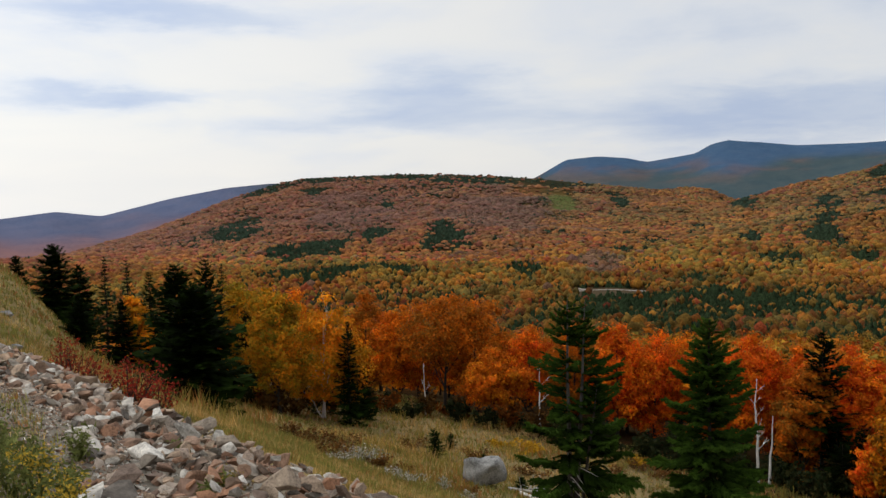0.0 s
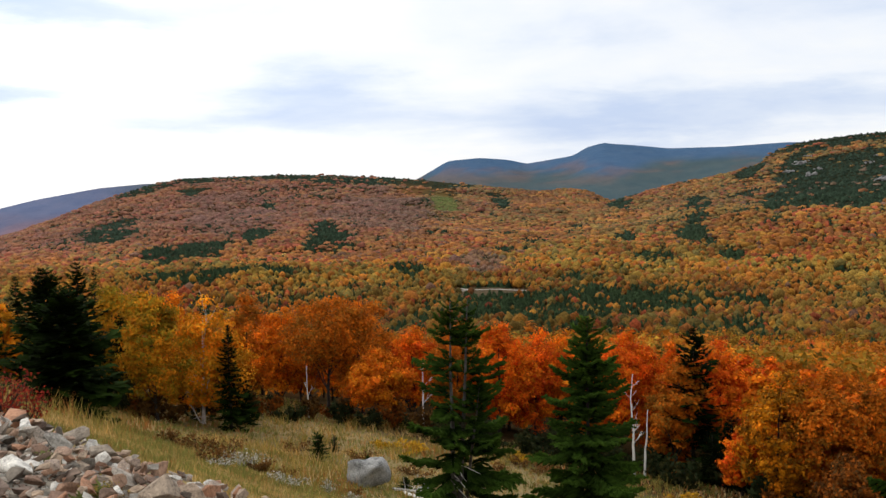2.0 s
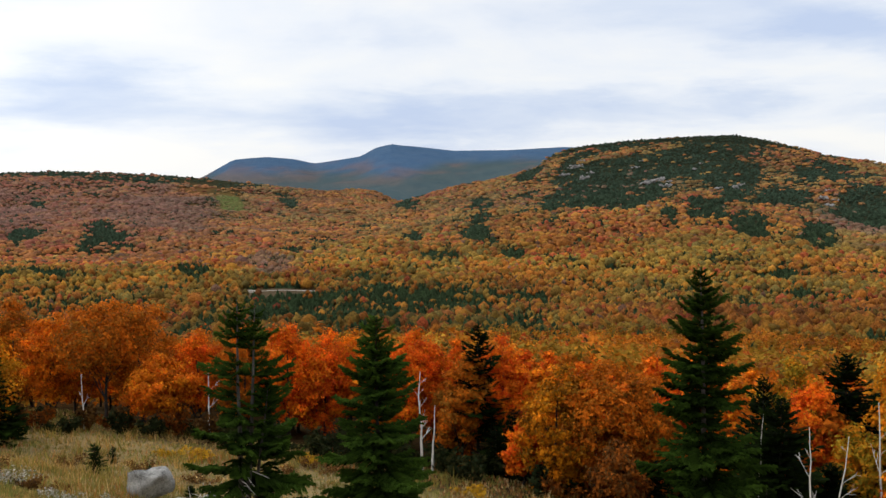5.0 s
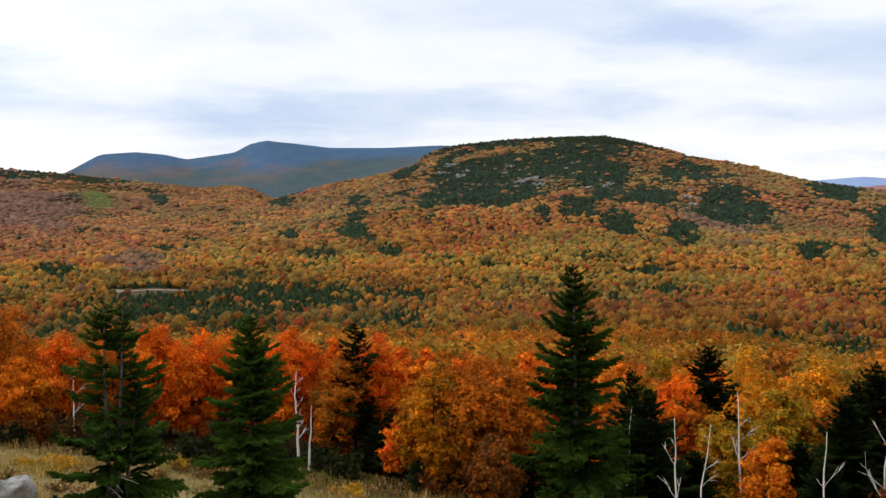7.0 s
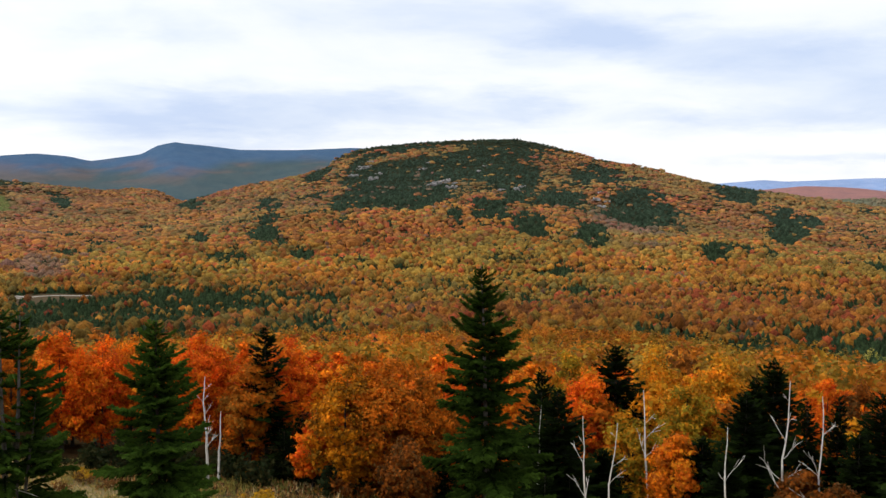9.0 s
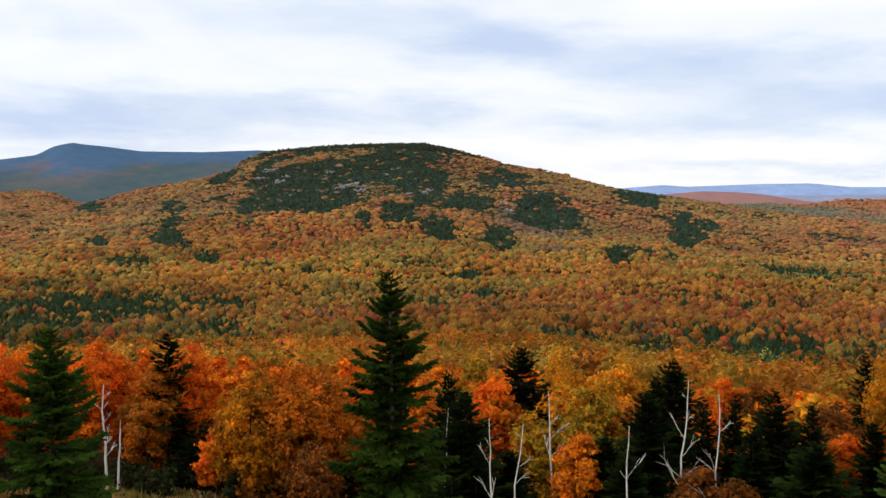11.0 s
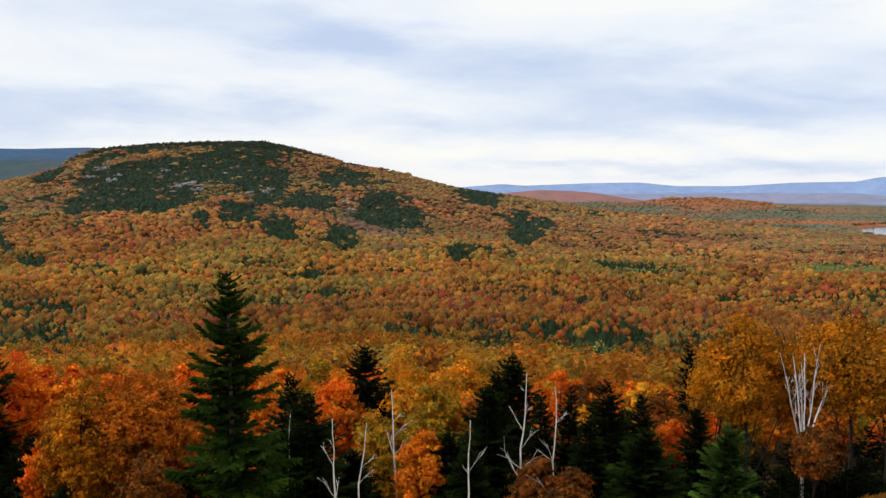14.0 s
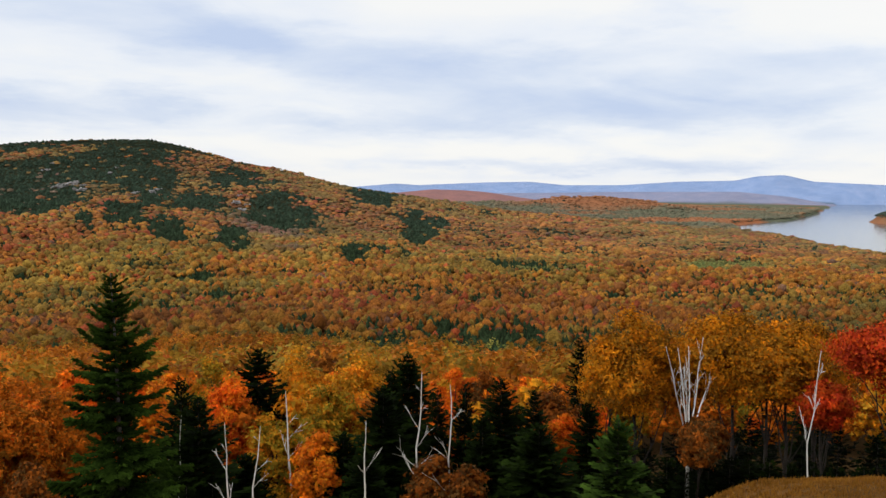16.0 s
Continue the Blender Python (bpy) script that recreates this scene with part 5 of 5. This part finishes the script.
def rubble():
    rng = np.random.default_rng(31)
    shapes = [hull(rng, int(rng.integers(10, 16)), (1, 0.55 + 0.35 * rng.random(), 0.26 + 0.26 * rng.random())) for _ in range(18)]
    plain = [hull(rng, int(rng.integers(9, 14)), (1, 0.55 + 0.35 * rng.random(), 0.26 + 0.26 * rng.random()), 0) for _ in range(18)]
    meshes = [mesh_np("rock", v, f, M_STONE) for v, f in shapes]
    pile = new("rock_pile")
    x0, y0 = 4.3 * 0.76 + 0.65 * -8, 4.3 * 0.65 - 0.76 * -8
    pile.location = (x0, y0, height(x0, y0))
    rest, count = [], 0
    for layer in range(3):
        for v in np.arange(-24, -3.5, 0.19 if layer else 0.17):
            inner = np.interp(v, [-26, -14, -10.4, -8, -6.7, -5], [-0.6, -0.7, -1.0, -1.4, -1.9, -2.2])
            for u in np.arange(inner, 0.75, 0.19 if layer else 0.17):
                if layer and rng.random() < 0.45:
                    continue
                if u < inner + 0.5 and rng.random() < 0.45:
                    continue
                uu, vv = u + rng.normal(0, 0.08), v + rng.normal(0, 0.08)
                big = rng.random() ** 2
                s = (0.08 + 0.12 * rng.random() + 0.36 * big * rng.random()) * (0.9 if layer == 0 else 1.0)
                x, y = 0.76 * (uu + 4.3) + 0.65 * vv, 0.65 * (uu + 4.3) - 0.76 * vv
                z = height(x, y) + 0.02 + 0.075 * layer * step(uu, inner, inner + 1.0)
                m = Matrix.LocRotScale((x, y, z), Euler((rng.normal(0, 0.42), rng.normal(0, 0.42), 6.283 * rng.random())), (s * 1.1, s * 1.1, s * rng.uniform(0.8, 1.2)))
                k = int(rng.integers(0, 18))
                if layer and -9.6 < vv < -4.6 and count < 300:
                    count += 1
                    ob = part("rock", meshes[k], pile)
                    ob.matrix_basis = Matrix.Translation(-pile.location) @ m
                else:
                    a = np.array(m)
                    sv, sf = plain[k]
                    rest.append((sv @ a[:3, :3].T + a[:3, 3] - np.array(pile.location), sf, np.ones((len(sv), 3))))
    v, f, c = joined(rest)
    ob = part("rubble", mesh_np("rubble", v, f, M_RUBBLE), pile)
    ob["kind"] = "stuff"
    tagged(pile, "bank of broken grey, tan and rust-pink blasted rock beside the road", "rock pile")
    # loose gravel between the grass and the rocks
    bits = []
    tiny = [hull(rng, 6, soft=0) for _ in range(5)]
    for _ in range(13000):
        vv = -3.5 - 11 * rng.random()
        edge = float(np.interp(vv, [-26, -14, -10.4, -8, -6.7, -5], [-0.6, -0.7, -1.0, -1.4, -1.9, -2.2]))
        uu = edge + 0.35 - abs(rng.normal(0, 1.0)) if rng.random() < 0.8 else edge + 1.8 * rng.random()
        x, y = 0.76 * (uu + 4.3) + 0.65 * vv, 0.65 * (uu + 4.3) - 0.76 * vv
        s = 0.025 + 0.06 * rng.random() ** 2
        a = np.array(Matrix.LocRotScale((x, y, 0), Euler((rng.normal(0, 0.5), rng.normal(0, 0.5), 6.28 * rng.random())), (s, s, s)))
        sv, sf = tiny[int(rng.integers(0, 5))]
        bits.append((sv @ a[:3, :3].T + a[:3, 3], sf, np.ones((len(sv), 3))))
    v, f, c = joined(bits)
    v[:, 2] += land(v[:, 0], v[:, 1]) + 0.005
    tagged(new("gravel", mesh_np("gravel", v, f, M_RUBBLE)), "loose grey gravel on the road shoulder", "gravel", kind="stuff")


rubble()


def boulder(label, bearing, d, size, seed, mat):
    rng = np.random.default_rng(seed)
    bm = bmesh.new()
    bmesh.ops.create_icosphere(bm, subdivisions=4, radius=0.5)
    cuts = [(Vector(rng.normal(0, 1, 3)).normalized(), 0.20 + 0.15 * rng.random()) for _ in range(12)]
    for q in bm.verts:
        co = q.co.copy()
        for n, dist in cuts:
            over = co.dot(n) - dist
            if over > 0:
                co -= n * over * 0.97
        co += co.normalized() * 0.05 * noise.noise(co * 5 + Vector((seed, 0, 0))) + co.normalized() * 0.02 * noise.noise(co * 15)
        q.co = Vector((co.x * size[0], co.y * size[1], co.z * size[2])) * 1.25
    for face in bm.faces:
        face.smooth = True
    me = bpy.data.meshes.new("boulder")
    bm.to_mesh(me)
    bm.free()
    me.materials.append(mat)
    ob = new("boulder", me)
    x, y, z = spot(bearing, d)
    ob.location = (x, y, z + size[2] * 0.26)
    ob.rotation_euler = (0, 0, rng.random() * 6)
    return tagged(ob, label, "boulder")


M_GRANITE = stained("grey_granite", [(0.34, (0.05, 0.05, 0.05)), (0.5, (0.26, 0.26, 0.255)), (0.66, (0.44, 0.435, 0.42))], 2.2, relief=0.7, depth=0.03)
boulder("large grey weathered granite boulder in dry meadow grass", 1.7, 38, (2.0, 1.6, 1.75), 3, M_GRANITE)
boulder("low pale grey stone lying in the meadow", 5.2, 38, (0.9, 0.7, 0.6), 4, M_GRANITE)
for k, (b, d, s) in enumerate([(-24.6, 33, 0.5), (-23.3, 30, 0.4), (-25.0, 40, 0.5), (-24.2, 26, 0.35), (-25.4, 28, 0.5)]):
    boulder("pale grey stone lying on a grassy bank", b, d, (s, s * 0.8, s * 0.5), 20 + k, M_GRANITE)


def fallen(label, bearing, d, end, end_d, seed, thick=0.09):
    rng = np.random.default_rng(seed)
    a, b = np.array(spot(bearing, d)), np.array(spot(end, end_d))
    a[2] += 0.12
    b[2] += 0.25
    root = new("fallen_log")
    root.location = a
    path = bent((0, 0, 0), b - a, rng, 0.06, 8)
    v, f, c = tube(path, np.linspace(thick, thick * 0.5, 8), 7)
    stem = part("trunk", mesh_np("trunk", v, f, M_DEAD, None, True), root)
    for _ in range(6):
        s = path[rng.integers(2, 7)]
        v, f, c = tube(bent(s, s + np.array([rng.normal(0, 0.4), rng.normal(0, 0.4), 0.25 + 0.6 * rng.random()]), rng, 0.15, 4), np.linspace(thick * 0.3, 0.008, 4), 5)
        part("branch", mesh_np("branch", v, f, M_DEAD, None, True), stem)
    return tagged(root, label, "fallen log")


fallen("dead grey branch lying in the meadow grass", 3.6, 38, 6.4, 37, 1, 0.06)
fallen("dark fallen trunk lying under a spruce", 4.3, 36.5, 7.4, 34, 2, 0.08)


# ---- grasses ----
def blades(x, y, z, tall, wide, col, rng, each=3):
    """Tufts of narrow bent blades."""
    n = len(x)
    q = np.repeat(np.arange(n), each)
    m = len(q)
    t = 6.283 * rng.random(m)
    out = tall[q] * (0.15 + 0.5 * rng.random(m))
    h = tall[q] * (0.6 + 0.6 * rng.random(m))
    bx, by = x[q] + rng.normal(0, 0.04, m), y[q] + rng.normal(0, 0.04, m)
    s = 6.283 * rng.random(m)
    wx, wy = np.cos(s) * wide[q] * 0.5, np.sin(s) * wide[q] * 0.5
    v = np.stack([np.stack([bx - wx, by - wy, z[q] - 0.03], -1), np.stack([bx + wx, by + wy, z[q] - 0.03], -1), np.stack([bx + np.cos(t) * out, by + np.sin(t) * out, z[q] + h], -1)], 1)
    c = col[q] * (0.7 + 0.6 * rng.random((m, 1)))
    return v.reshape(-1, 3), np.arange(3 * m).reshape(m, 3), np.repeat(c, 3, 0)


STRAW = np.array([(0.50, 0.36, 0.13), (0.38, 0.25, 0.07), (0.21, 0.20, 0.045), (0.17, 0.175, 0.035), (0.31, 0.145, 0.04), (0.56, 0.43, 0.18)])


def grass(n, a0, a1, d0, d1, tall, seed, test, name, label, each=3, green=0.0, warm=0.0, bare=0.0, dim=1.0):
    rng = np.random.default_rng(seed)
    a, d = np.radians(a0 + (a1 - a0) * rng.random(n)), d0 * (d1 / d0) ** rng.random(n)
    x, y = d * np.sin(a), d * np.cos(a)
    u = 0.76 * x + 0.65 * y - 4.3
    keep = test(u, 0.65 * x - 0.76 * y) & (rough(x, y, 1.6, 41) > bare)
    x, y, d = x[keep], y[keep], d[keep]
    z = land(x, y)
    f1, f2 = rough(x, y, 9, 43, 4), rough(x, y, 2.2, 47, 3)
    k = np.clip((6 * (0.6 * f1 + 0.4 * f2 + rng.normal(0, 0.10, len(x))) * 1.4 - 1.2).astype(int), 0, 5)
    col = STRAW[k]
    col = col * np.array([1.36, 1.33, 1.6])
    col = col * (1 - green) + np.array([0.07, 0.12, 0.02]) * green
    col = (col * (1 - warm) + np.array([0.42, 0.17, 0.02]) * warm) * dim
    h = tall * (0.5 + 0.5 * step(d, 15, 32)) * (0.5 + 0.9 * f2) * (0.7 + 0.6 * rng.random(len(x)))
    v, f, c = blades(x, y, z, h, 0.006 + 0.0009 * d, col, rng, each)
    tagged(new("grass", mesh_np(name, v, f, M_GRASS, c)), label, "grass", kind="stuff")


PATCH = lambda u, v: (u > 6) & (u < 38) & (rough(v + 300, u + 300, 3.5, 53, 3) > 0.60)
verge = lambda u, v: u < np.interp(v, [-26, -14, -10.4, -8, -6.7, -5], [-0.8, -0.95, -1.3, -1.75, -2.3, -2.7])
grass(90000, -27.5, 34, 14, 74, 0.20, 1, lambda u, v: (u > 3.5) & (u < 40), "meadow_grass", "dry tan and olive meadow grass", 3, dim=0.88)
grass(16000, -22, 32, 18, 70, 0.62, 5, PATCH, "dry_stalks", "clumps of rust-brown dry stalks in the meadow", 3, 0.0, 0.22)
grass(5200, -34, -16, 4.0, 26, 0.17, 2, verge, "verge_grass", "thin dry grass on the road shoulder", 5, 0.0, bare=0.57)
grass(26000, 62, 86, 12, 27, 0.085, 3, lambda u, v: u > 1, "shoulder_grass", "rust-tinted dry grass on a road shoulder", 4, 0.0, 0.85, dim=0.62)


def weed(label, bearing, d, tall, seed, flower=None, lean=0.3, leaves=40, tint=(0.15, 0.17, 0.05)):
    """A leafy weed: arching stems with narrow leaves, and flower plumes if it blooms."""
    rng = np.random.default_rng(seed)
    x, y, z = spot(bearing, d)
    root = new("weed")
    root.location = (x, y, z - 0.02)
    for _ in range(7):
        t = 6.283 * rng.random()
        b = np.array([math.cos(t) * lean * tall, math.sin(t) * lean * tall, tall * (0.6 + 0.4 * rng.random())])
        path = bent((0, 0, 0), b, rng, 0.12, 6)
        pcs = [tube(path, np.linspace(0.006, 0.002, 6), 4, tint)]
        v, f, c = pcs[0]
        stem = part("stem", mesh_np("stem", v, f, M_GRASS, c, True), root)
        pos = path[rng.integers(1, 6, leaves)] + rng.normal(0, 0.035, (leaves, 3))
        v, f = leaves_at(pos, 0.013 * (0.7 + 0.7 * rng.random(len(pos))), rng, 0.4, 2.6)
        part("leaf_spray", mesh_np("leaf_spray", v, f, M_GRASS, np.repeat(np.array(tint) * (0.6 + 0.8 * rng.random((len(pos), 1))), 3, 0)), stem)["kind"] = "stuff"
        if flower is not None:
            pos = path[-1] + rng.normal(0, 0.045, (40, 3)) * np.array([1.4, 1.4, 0.7])
            v, f = leaves_at(pos, 0.010 * (0.7 + 0.7 * rng.random(40)), rng, 0.2, 1.2)
            part("flower_plume", mesh_np("flower_plume", v, f, M_GRASS, np.repeat(np.array(flower) * (0.7 + 0.5 * rng.random((40, 1))), 3, 0)), stem, "yellow plume")["kind"] = "stuff"
    return tagged(root, label, "weed", "weeds on the road shoulder")


for k, (b, d, h, fl) in enumerate([(-24.2, 6.4, 0.40, (0.55, 0.38, 0.05)), (-23.0, 6.1, 0.36, (0.55, 0.38, 0.05)), (-25.2, 6.8, 0.42, None), (-22.4, 6.9, 0.3, None), (-21.8, 8.0, 0.28, None), (-25.6, 8.2, 0.4, None), (-24.4, 7.6, 0.35, None), (-26.0, 7.2, 0.42, None), (-23.8, 5.2, 0.3, (0.42, 0.22, 0.02)),
                                   (-14.6, 6.9, 0.12, None), (-13.6, 7.2, 0.14, (0.38, 0.28, 0.06)), (-16.2, 8.6, 0.14, None)]):
    weed("green leafy weed with yellow autumn plumes in gravel" if fl else "leafy green weed growing in roadside gravel", b, d, h, 1100 + k, fl)
